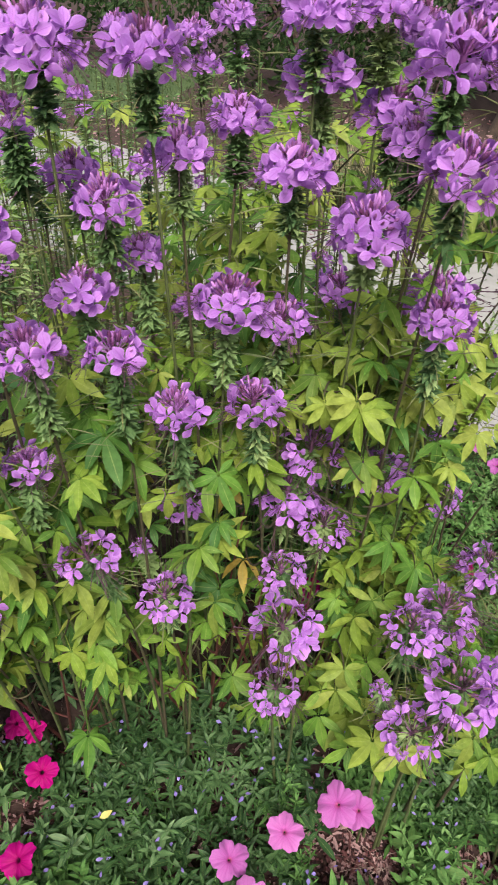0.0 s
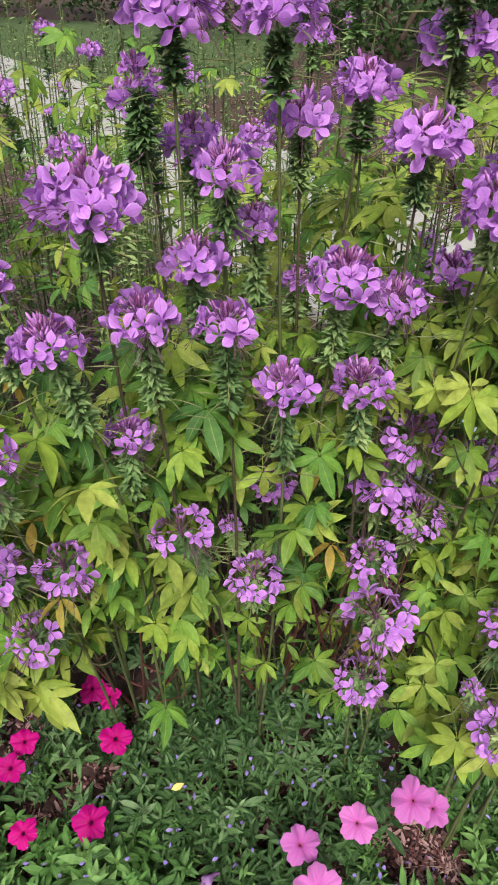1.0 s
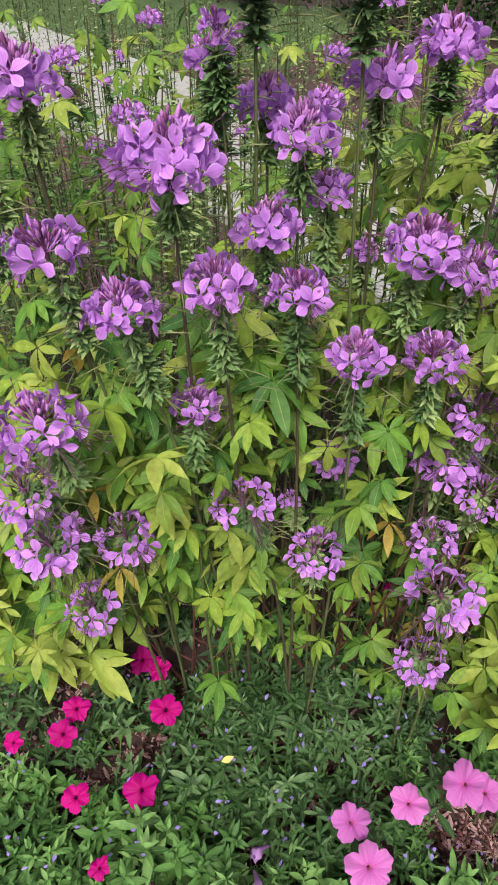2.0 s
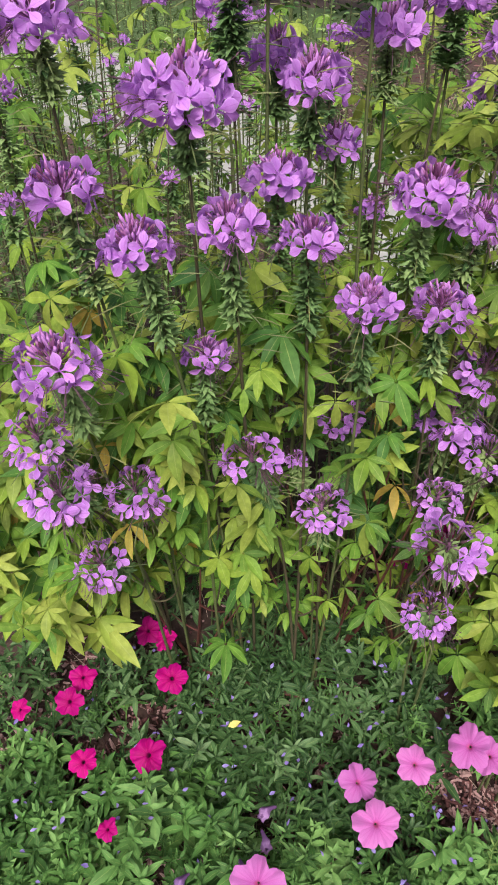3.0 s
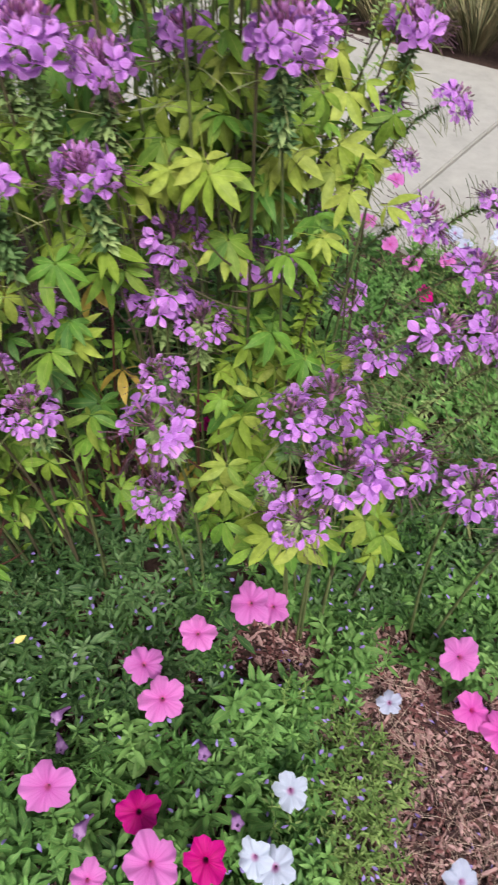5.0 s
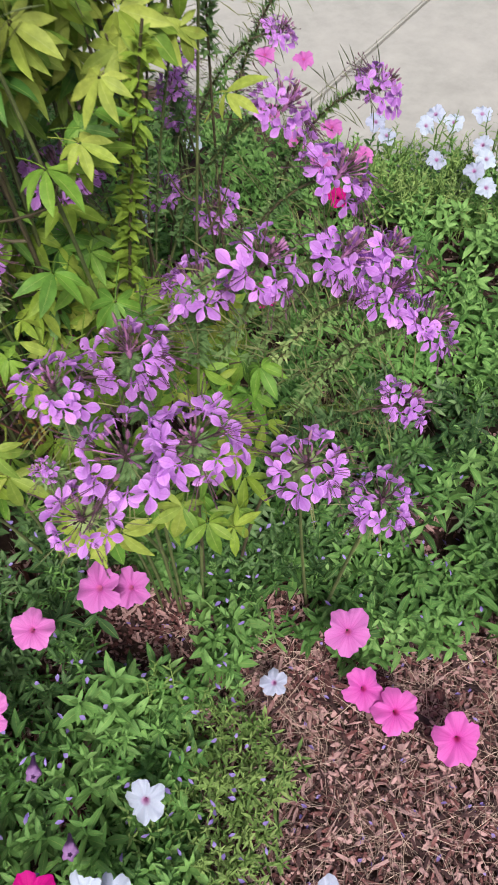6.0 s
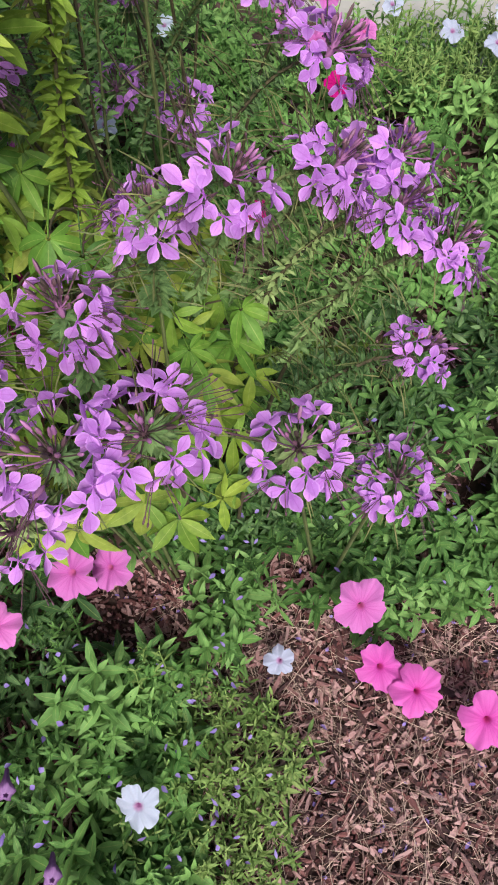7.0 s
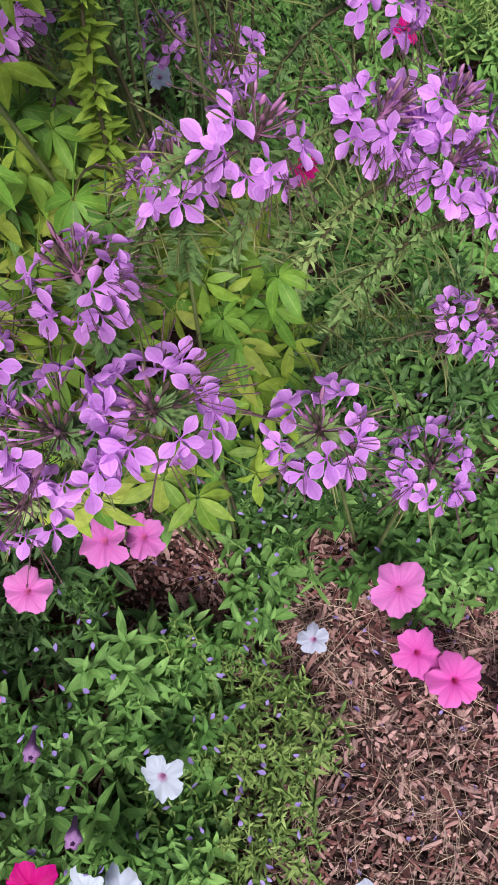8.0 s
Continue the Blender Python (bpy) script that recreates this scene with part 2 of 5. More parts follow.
def axes(at, z, y, scale=1.0):
    """A pose at a place with its z axis along z and its y axis as near to y as can be."""
    z = Vector(z).normalized()
    y = Vector(y)
    y = (y - z * y.dot(z))
    y = y.normalized() if y.length > 1e-5 else z.orthogonal().normalized()
    x = y.cross(z)
    m = Matrix((x, y, z)).transposed().to_4x4()
    return Matrix.Translation(at) @ m @ Matrix.Diagonal((scale, scale, scale, 1))


def part(name, mesh, parent, m=None, label=""):
    """A mesh object under a thing or a part; m is its pose relative to that parent."""
    ob = new(name, mesh)
    ob.parent = parent
    if m is not None:
        ob.matrix_basis = m
    return tagged(ob, label)


def thing(name, at, label, category, group="", kind=""):
    ob = new(name)
    ob.location = at
    ob.empty_display_size = 0.05
    return tagged(ob, label, category, group, kind)


def arc(a, b, c, n):
    """n + 1 points of the bend from a by b to c."""
    a, b, c = Vector(a), Vector(b), Vector(c)
    return [a * (1 - s) ** 2 + b * 2 * s * (1 - s) + c * s * s for s in (i / n for i in range(n + 1))]


# ---- ground, path, lawn ----
def sheet(name, x0, x1, y0, y1, z, nx, ny, material, rough=0.0, label="", category=""):
    s = Shape()
    rows, uvs = [], []
    for j in range(ny + 1):
        y = y0 + (y1 - y0) * j / ny
        row = []
        for i in range(nx + 1):
            x = x0 + (x1 - x0) * i / nx
            h = rough * (noise.noise((x * 9, y * 9, 1.7)) + 0.6 * noise.noise((x * 31, y * 31, 4.1))) if rough else 0.0
            if rough:
                h -= 0.055 * max(0.0, 1 - min(x - x0, x1 - x, y - y0, y1 - y) / 0.6)
            row.append(Vector((x, y, z + h)))
        rows.append(row)
        uvs.append([(i / nx, j / ny) for i in range(nx + 1)])
    s.grid(rows, uvs)
    return tagged(new(name, s.mesh(name, material)), label, category, "", "structure")


ground = sheet("ground", -60, 60, -40, 80, -0.03, 24, 24, SOIL, 0.0, "brown mulched soil reaching under the whole garden", "ground")
bed = sheet("flower_bed", -2.2, 2.6, -0.6, 3.6, 0.0, 120, 105, SOIL, 0.012, "dark brown mulched soil of the flower bed", "flower bed")

PATH_TURN = radians(-34)


def slab(name, u0, u1, v0, v1, parent, material):
    bm = bmesh.new()
    bmesh.ops.create_cube(bm, size=1.0)
    bmesh.ops.scale(bm, vec=(u1 - u0, v1 - v0, 0.09), verts=bm.verts)
    bmesh.ops.bevel(bm, geom=list(bm.edges), offset=0.007, segments=2, affect="EDGES")
    me = bpy.data.meshes.new(name)
    bm.to_mesh(me)
    bm.free()
    me.materials.append(material)
    return part(name, me, parent, Matrix.Translation(((u0 + u1) / 2, (v0 + v1) / 2, 0.0)))


pavement = thing("pavement", (0.71, 3.02, -0.02), "pale grey concrete garden path of broad slabs with dark joints", "path", "", "structure")
pavement.matrix_basis = Matrix.Translation((0.71, 3.02, -0.02)) @ Matrix.Rotation(PATH_TURN, 4, "Z")
for k in range(-6, 5):
    slab("slab", 1.55 * k + 0.176, 1.55 * (k + 1) + 0.164, -0.28, 1.45, pavement, CONCRETE)
part("joint", bpy.data.objects["slab"].data.copy(), pavement, Matrix.Translation((-0.63, 0.585, -0.025)) @ Matrix.Diagonal((11.0, 0.99, 0.9, 1)), "dark joint under the slabs").data.materials[0] = JOINT

lawn = sheet("lawn", -16, -1.75, 7.6, 12.6, 0.0, 40, 20, LAWN, 0.02, "mown green lawn beyond the garden path", "lawn")
s = Shape()
for i in range(5000):
    x, y = rnd.uniform(-7.5, -1.6) + 0.12 * rnd.gauss(0, 1), rnd.uniform(7.4, 11.1)
    s.blade(axes((x, y, -0.005), (rnd.uniform(-1, 1), rnd.uniform(-1, 1), 0.2), (rnd.uniform(-0.5, 0.5), rnd.uniform(-0.5, 0.5), 1)), rnd.uniform(0.04, 0.08), 0.012, 0.3, 0.1, 2)
tagged(new("lawn_grass", s.mesh("lawn_grass", LAWN)), "short green grass blades of the lawn", "grass", "", "stuff")

# ---- spider flowers ----
def floret_mesh(seed):
    r = random.Random(seed)
    s = Shape()
    for a in (-100, -34, 34, 100):
        a += r.uniform(-12, 12)
        m = Matrix.Rotation(radians(a), 4, "Z") @ Matrix.Rotation(radians(r.uniform(-6, 42)), 4, "X") @ Matrix.Rotation(radians(r.uniform(-28, 28)), 4, "Y")
        k = r.uniform(0.82, 1.08)
        s.petal(m, 0.0260 * k, 0.0132 * k, r.uniform(-0.3, 0.8), r.uniform(-0.5, 0.55), r.uniform(-0.5, 0.5), r.uniform(0.0, 0.16), r.uniform(0, 6))
    s.tube([(0, 0, -0.012), (0, 0, 0.001)], [0.0006, 0.0012], 4)
    return s.mesh("flower", PETAL_LILAC)


def stamen_mesh(seed):
    r = random.Random(seed)
    s = Shape()
    for i in range(6):
        d = Vector((r.uniform(-0.9, 0.9), r.uniform(-1.0, 0.5), 1.0)).normalized()
        tip = d * r.uniform(0.020, 0.042) + Vector((0, -0.006, 0))
        s.tube(arc((0, 0, 0), d * 0.02, tip, 3), [0.0004] * 4, 3)
        s.bead(tip, d, 0.004, 0.0009)
    return s.mesh("stamen_tuft", STAMEN)


def tuft_mesh(seed, full, material=BUD, reach=(0.014, 0.028)):
    """The middle of a head: its core, flower stalks and closed buds."""
    r = random.Random(seed)
    s = Shape()
    s.tube([(0, 0, -0.006), (0, 0, 0.0), (0, 0, 0.012)], [0.002, 0.0035, 0.002], 6)
    for i in range(full):
        q = (i + 0.5) / full
        e = radians(88 - 60 * q)
        a = i * 2.39996
        d = Vector((math.cos(e) * math.cos(a), math.cos(e) * math.sin(a), math.sin(e)))
        n = r.uniform(*reach)
        s.tube([Vector((0, 0, 0.002)), d * n * 0.6, d * n], [0.0006] * 3, 3)
        s.bead(d * n, d + Vector((r.uniform(-0.2, 0.2), r.uniform(-0.2, 0.2), 0.2)), r.uniform(0.007, 0.013), r.uniform(0.0012, 0.0021))
    return s.mesh("flower_head", material)


FLORETS = [floret_mesh(10 + i) for i in range(12)]
STAMENS = [stamen_mesh(40 + i) for i in range(5)]
TUFTS = [tuft_mesh(60 + i, 40, BUD, (0.015, 0.030)) for i in range(4)]
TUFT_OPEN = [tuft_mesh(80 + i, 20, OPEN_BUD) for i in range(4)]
TUFT_SMALL = [tuft_mesh(70 + i, 16) for i in range(2)]


def flower_head(plant, at, along, size):
    """A head with its ring of open flowers round the buds."""
    r = rnd
    m = axes(at, along, (r.uniform(-1, 1), r.uniform(-1, 1), 0.1), (0.98 if at[2] > 0.95 else 1.0) * size / 0.040)
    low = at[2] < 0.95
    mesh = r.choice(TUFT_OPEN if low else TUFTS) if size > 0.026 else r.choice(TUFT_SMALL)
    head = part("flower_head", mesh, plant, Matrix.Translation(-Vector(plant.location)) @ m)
    if size < 0.018:
        rings = [(4, 5, 0.020)]
    elif size < 0.030:
        rings = [(6, 0, 0.022), (3, 40, 0.020)]
    else:
        rings = ([(11, -8, 0.031), (8, 18, 0.030)] if not low else [(11, -2, 0.032), (4, 20, 0.029)]) if size < 0.05 else ([(12, -10, 0.031), (9, 14, 0.030), (3, 36, 0.027)] if not low else [(11, -4, 0.032), (4, 18, 0.029)])
    turn = r.uniform(0, 6.3)
    grow = max(size / 0.043, 1.0)
    for count, rise, far in rings:
        turn += 0.4
        count = round((count + 1) * grow ** 1.3)
        for i in range(count):
            if r.random() < 0.12:
                continue
            a = turn + 2 * math.pi * (i + r.uniform(-0.25, 0.25)) / count
            e = radians(rise + r.uniform(-12, 12))
            d = Vector((math.cos(e) * math.cos(a), math.cos(e) * math.sin(a), math.sin(e)))
            face = d + Vector((0, 0, r.uniform(0.0, 0.45) if m.translation.z > 0.95 else r.uniform(0.35, 1.1)))
            top = Vector((r.uniform(-0.6, 0.6), r.uniform(-0.6, 0.6), 1.0))
            if low:
                top = d * 1.2 + Vector((r.uniform(-0.9, 0.9), r.uniform(-0.9, 0.9), 0.25))
            k = (r.uniform(0.68, 0.98) if not low or size > 0.043 else r.uniform(0.62, 0.84)) / grow ** 0.9
            part("flower", r.choice(FLORETS), head, axes(d * far * r.uniform(0.85, 1.15), face, top, k))
    for i in range(5 if size > 0.03 else 2):
        a = r.uniform(0, 6.28)
        part("stamen_tuft", STAMENS[i % 5], head, axes((0.024 * math.cos(a), 0.024 * math.sin(a), 0.004), (math.cos(a), math.sin(a), 0.15), (0, 0, 1)), "dark thread-like stamens")["kind"] = "stuff"
    return head


def palmate_mesh(seed, material, blades):
    """A leaf of five to seven blades round one point, on its stalk."""
    r = random.Random(seed)
    s = Shape()
    spread = 128 if blades == 7 else 112
    for i in range(blades):
        q = -1 + 2 * i / (blades - 1)
        a = q * spread + r.uniform(-8, 8)
        n = 0.090 * (1 - 0.42 * abs(q)) * r.uniform(0.86, 1.12)
        m = Matrix.Rotation(radians(-a), 4, "Z") @ Matrix.Rotation(radians(r.uniform(-34, 8)), 4, "X") @ Matrix.Rotation(radians(r.uniform(-30, 30)), 4, "Y") @ Matrix.Translation((0, 0.004, 0))
        s.blade(m, n, n * r.uniform(0.27, 0.34), r.uniform(0.1, 0.9), r.uniform(0.12, 0.42), 7, r.uniform(0.44, 0.52), 0.12)
    s.tube(arc((0, 0, 0), (0, -0.03, -0.004), (0, -0.075, -0.03), 4), [0.0011, 0.0012, 0.0013, 0.0014, 0.0016], 4)
    return s.mesh("leaf", material)


LEAVES = {
    "y": [palmate_mesh(100 + i, LEAF_YELLOW, (5, 7, 7)[i % 3]) for i in range(6)],
    "g": [palmate_mesh(120 + i, LEAF_GREEN, (5, 7, 7)[i % 3]) for i in range(6)],
    "o": [palmate_mesh(140 + i, LEAF_OCHRE, (5, 5, 3)[i % 3]) for i in range(3)],
}
PLANTS, HEADS = [], []
# Low flowers in front, kept clear of leaves towards the camera.
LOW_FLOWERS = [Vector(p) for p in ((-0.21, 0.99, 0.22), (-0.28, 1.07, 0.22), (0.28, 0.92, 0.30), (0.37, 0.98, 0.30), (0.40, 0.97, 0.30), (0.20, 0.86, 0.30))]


# Points up the leafy corner stem; leaves between it and the camera are dropped.
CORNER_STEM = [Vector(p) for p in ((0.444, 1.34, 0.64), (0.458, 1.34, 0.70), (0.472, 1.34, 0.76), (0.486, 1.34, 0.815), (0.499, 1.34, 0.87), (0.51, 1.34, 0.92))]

# Two low heads behind it; leaves that would hide them from the camera are dropped.
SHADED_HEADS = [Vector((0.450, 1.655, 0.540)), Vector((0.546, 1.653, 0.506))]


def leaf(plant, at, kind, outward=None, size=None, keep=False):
    """A leaf at a place, unless it would hide flowers from the camera or falls in the open middle of the bush; keep:
    even in that middle.
    """
    r = rnd
    at = Vector(at)
    if not keep:
        # The bush is bare and twiggy low in its middle, and no leaf hangs over the petunias in front of it.
        if -0.03 < at.x < 0.30 and 0.28 < at.z < 0.80 and r.random() < 0.86:
            return None
        if -0.32 < at.x < 0.0 and at.z < 0.78 and r.random() < 0.35:
            return None
        if at.z < ((0.54 if at.x > 0 else 0.48) - 0.8 * (at.y - 1.0) if -0.26 < at.x < 0.28 else 0.34):
            return None
    # Gaps fitted to the view: no leaf on these fixed lines towards the camera.
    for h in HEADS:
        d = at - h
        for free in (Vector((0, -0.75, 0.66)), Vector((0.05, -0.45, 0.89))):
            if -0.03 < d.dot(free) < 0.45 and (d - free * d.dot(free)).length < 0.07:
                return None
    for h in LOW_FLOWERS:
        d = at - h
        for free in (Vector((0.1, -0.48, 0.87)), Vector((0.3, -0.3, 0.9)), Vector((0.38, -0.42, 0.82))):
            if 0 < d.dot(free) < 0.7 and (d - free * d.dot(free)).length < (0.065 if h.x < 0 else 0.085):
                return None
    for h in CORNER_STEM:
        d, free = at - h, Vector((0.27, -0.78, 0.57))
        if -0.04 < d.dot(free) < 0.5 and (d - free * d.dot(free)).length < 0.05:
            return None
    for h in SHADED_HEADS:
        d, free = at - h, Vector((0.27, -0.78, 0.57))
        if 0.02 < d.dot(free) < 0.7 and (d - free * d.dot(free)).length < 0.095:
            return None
    if outward is None:
        outward = Vector((at.x - plant.location.x, at.y - plant.location.y - 0.25, 0))
    out = Vector(outward).normalized() + Vector((r.uniform(-0.7, 0.7), r.uniform(-0.5, 0.5), r.uniform(-0.6, 0.1)))
    face = Vector((r.uniform(-0.6, 0.6), r.uniform(-0.9, 0.3), 1.0))
    size = 0.98 * (size or r.uniform(0.48, 0.85))
    return part("leaf", r.choice(LEAVES[kind]), plant, Matrix.Translation(-Vector(plant.location)) @ axes(at, face, out, size))


def bract_stem(plant, points, thick, from_s, dense, pods, big=1.0, material=BRACT):
    """A flower stem with its collar of small bracts and thin seed pods near the top."""
    r = rnd
    base = Vector(plant.location)
    pts = [p - base for p in points]
    n = len(pts) - 1
    s = Shape()
    s.tube(pts, [thick * (1 - 0.45 * i / n) for i in range(n + 1)], 6)
    part("stem", s.mesh("stem", STEM_DARK if r.random() < 0.35 else STEM), plant)
    s, pod = Shape(), Shape()
    count = int(dense)
    for i in range(count):
        q = from_s + (0.985 - from_s) * (i + r.random()) / count
        k = min(int(q * n), n - 1)
        p = pts[k].lerp(pts[k + 1], q * n - k)
        along = (pts[k + 1] - pts[k]).normalized()
        side = (along.orthogonal().normalized() @ Matrix.Rotation(i * 2.39996 + r.uniform(-1.2, 1.2), 3, along)).normalized()
        long = big * r.uniform(0.008, 0.018) * (1.15 - 0.35 * (q - from_s) / (1 - from_s))
        s.blade(axes(p + side * 0.002, along * 0.8 - side * 0.5 + Vector((r.uniform(-0.4, 0.4), r.uniform(-0.4, 0.4), 0)), side + along * r.uniform(-0.5, 0.7)), long, long * r.uniform(0.28, 0.48), r.uniform(0, 1.0), 0.3, 3, 0.38)
    for i in range(pods):
        q = (0.80 if pods < 40 else 0.5) + (0.19 if pods < 40 else 0.48) * r.random()
        k = min(int(q * n), n - 1)
        p = pts[k].lerp(pts[k + 1], q * n - k)
        along = (pts[k + 1] - pts[k]).normalized()
        a = r.uniform(0, 6.28)
        side = (along.orthogonal().normalized() @ Matrix.Rotation(a, 3, along)).normalized()
        tip = p + side * r.uniform(0.035, 0.075) + along * r.uniform(-0.01, 0.025)
        pod.tube(arc(p, p + side * 0.02 + along * 0.014, tip, 5), [0.0004, 0.0004, 0.0004, 0.0006, 0.0010, 0.0003], 3)
    if count:
        part("bract_collar", s.mesh("bract_collar", material), plant, None, "dense collar of small dark green bracts" if material is BRACT else "small yellow-green leaves set along the stem")["kind"] = "stuff"
    if pods:
        part("pod_whorl", pod.mesh("pod_whorl", POD), plant, None, "thin stalked seed pods")["kind"] = "stuff"


def side_shoots(plant, pts):
    """Thin dark side shoots of a stem, each with one or two small leaves."""
    r = rnd
    for i in range(2):
        k = r.randint(4, 9)
        a = r.uniform(0, 6.28)
        out = Vector((math.cos(a), math.sin(a) - 0.2, 0))
        tip = pts[k] + out * r.uniform(0.05, 0.11) + UP * r.uniform(0.05, 0.12)
        s = Shape()
        base = Vector(plant.location)
        s.tube(arc(pts[k] - base, pts[k] + out * 0.04 - base, tip - base, 5), [0.0022, 0.002, 0.0018, 0.0016, 0.0013, 0.001], 5)
        part("side_shoot", s.mesh("side_shoot", STEM_DARK), plant)
        leaf(plant, tip + out * 0.03, "y" if r.random() < 0.6 else "g", out, r.uniform(0.45, 0.7))


def seed_stem(x, y, tall, big=1.2):
    """A slender stem past flowering, set with bracts and thin pods for most of its length."""
    plant = nearest((x, y))
    b = Vector((x, y, 0.0))
    tip = b + Vector((rnd.uniform(-0.10, 0.10), rnd.uniform(-0.08, 0.06), tall))
    pts = arc(b, b.lerp(tip, 0.5) + Vector((rnd.uniform(-0.05, 0.05), rnd.uniform(-0.04, 0.04), 0)), tip, 12)
    bract_stem(plant, pts, 0.0024, 0.32, int(125 * big), 0, big)


def nearest(p):
    return min(PLANTS, key=lambda o: (o.location.x - p[0]) ** 2 + (o.location.y - 0.05 - p[1]) ** 2)


def spider_flower(x, y, heads):
    """A tall plant that stands at (x, y); each head: place and radius."""
    r = rnd
    tall = max(h[2] for h in heads)
    words = "lilac-pink heads" if len(heads) > 1 else "a single lilac-pink head"
    size = "tall" if tall > 1.15 else ("knee-high leaning" if tall < 0.8 else "waist-high")
    plant = thing("spider_flower", (x, y, 0), f"{size} spider flower with {words} and yellowing leaves", "flower", "spider flowers in the bed")
    PLANTS.append(plant)
    HEADS.extend(Vector(h[:3]) for h in heads)
    for hx, hy, hz, hr in heads:
        p = Vector((hx, hy, hz))
        b = Vector((x * 0.7 + hx * 0.3 + r.uniform(-0.03, 0.03), y + r.uniform(-0.04, 0.04), 0.0))
        low = hz < 0.85
        mid = b.lerp(p, 0.50 if hz > 1.0 else 0.25)
        mid.z = hz * (0.62 if hz > 1.0 else 0.70)
        mid += Vector((r.uniform(-0.03, 0.03), r.uniform(-0.02, 0.04), 0))
        leans = low and x > 0.6 and hy > 1.1
        if leans:
            b = Vector((hx - r.uniform(0.24, 0.32), hy + r.uniform(0.0, 0.08), 0.0))
            mid = Vector((hx - r.uniform(0.16, 0.20), hy + 0.01, hz - r.uniform(-0.02, 0.04)))
        pts = arc(b, mid, p, 14)
        top, k = (0.15 if hr > 0.028 else 0.10), 14
        while k > 2 and sum((pts[i] - pts[i - 1]).length for i in range(k, 15)) < top:
            k -= 1
        bract_stem(plant, pts, 0.0034 if hr > 0.03 else 0.0026, k / 14 if not leans else 0.40, (250 if hr > 0.028 else 120) * (1.5 if leans else (1 if y < 1.45 else 0.6)), (70 if leans else 22) if hr > 0.025 else 8, 1.0 if leans else 1.22)
        if not low:
            side_shoots(plant, pts)
        along = (pts[-1] - pts[-2]).normalized() + UP * (1.3 if not low else (0.9 if x < 0.6 else 1.2))
        flower_head(plant, p, along, hr)
        for i in range((8 if hz > 1.0 else 4) if x < 0.5 and y < 1.6 else 0):
            q = r.uniform(0.3, 0.80)
            k = int(q * 14)
            a = r.uniform(0, 6.28)
            out = Vector((math.cos(a), math.sin(a) - 0.3, 0.1))
            if pts[k].z > 0.2:
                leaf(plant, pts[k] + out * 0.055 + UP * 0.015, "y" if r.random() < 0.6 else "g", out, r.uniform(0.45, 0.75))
    return plant


spider_flower(-0.29, 2.10, [(-0.293, 1.998, 1.407, 0.036)])
spider_flower(-0.25, 1.77, [(-0.253, 1.673, 1.295, 0.024)])
spider_flower(-0.24, 1.12, [(-0.187, 0.903, 0.814, 0.040), (-0.253, 0.822, 0.857, 0.044), (-0.254, 0.886, 0.652, 0.041), (-0.268, 0.821, 0.948, 0.040)])
spider_flower(-0.23, 1.12, [(-0.226, 0.896, 1.229, 0.042), (-0.203, 0.799, 1.078, 0.049), (-0.263, 0.950, 1.379, 0.047)])
spider_flower(-0.10, 1.12, [(-0.095, 0.928, 1.326, 0.054), (-0.057, 0.945, 1.197, 0.041), (-0.133, 0.873, 1.192, 0.040), (-0.103, 0.981, 1.008, 0.033)])
spider_flower(-0.09, 1.23, [(-0.083, 1.192, 1.320, 0.040), (-0.015, 1.114, 1.311, 0.042), (-0.047, 1.087, 1.208, 0.040), (-0.133, 1.130, 1.376, 0.030), (-0.166, 1.256, 1.301, 0.022), (-0.059, 1.073, 1.481, 0.057), (-0.108, 1.092, 1.408, 0.029)])
spider_flower(-0.07, 2.05, [(-0.106, 1.949, 1.404, 0.040), (-0.088, 1.946, 1.348, 0.037), (-0.014, 1.965, 1.370, 0.027)])
spider_flower(0.02, 1.13, [(0.011, 1.029, 1.158, 0.041), (0.091, 1.016, 1.097, 0.038), (-0.042, 0.986, 0.847, 0.042), (-0.006, 1.108, 0.758, 0.023), (0.060, 1.014, 0.758, 0.040)])
spider_flower(0.05, 1.68, [(0.049, 1.578, 1.469, 0.034)])
spider_flower(0.07, 1.30, [(0.051, 1.207, 1.350, 0.045), (0.136, 1.119, 1.199, 0.049), (0.047, 1.182, 0.804, 0.037), (0.000, 1.191, 1.225, 0.032), (0.041, 1.269, 1.114, 0.028), (0.123, 1.248, 1.385, 0.036), (0.044, 1.111, 1.473, 0.044), (0.117, 1.271, 1.388, 0.038)])
spider_flower(0.22, 1.28, [(0.197, 1.169, 1.154, 0.041), (0.171, 1.116, 1.058, 0.042), (0.249, 1.229, 0.911, 0.050), (0.216, 1.236, 0.809, 0.055), (0.284, 1.206, 0.773, 0.040), (0.222, 1.153, 0.703, 0.040), (0.205, 1.146, 1.355, 0.046)])
spider_flower(0.24, 1.12, [(0.246, 0.964, 0.790, 0.047), (0.243, 0.960, 0.654, 0.037)])
spider_flower(0.27, 1.36, [(0.220, 1.243, 1.439, 0.045), (0.312, 1.289, 1.396, 0.048), (0.215, 1.200, 1.511, 0.045), (0.289, 1.254, 1.513, 0.038), (0.335, 1.302, 1.491, 0.032)])
spider_flower(0.30, 1.54, [(0.295, 1.463, 1.259, 0.019), (0.331, 1.491, 1.390, 0.029), (0.265, 1.374, 1.119, 0.044)])
spider_flower(0.26, 1.40, [(0.341, 1.204, 1.383, 0.040), (0.299, 1.139, 1.295, 0.052), (0.384, 1.057, 1.389, 0.046), (0.370, 1.147, 1.479, 0.051), (0.385, 1.200, 1.520, 0.029)])
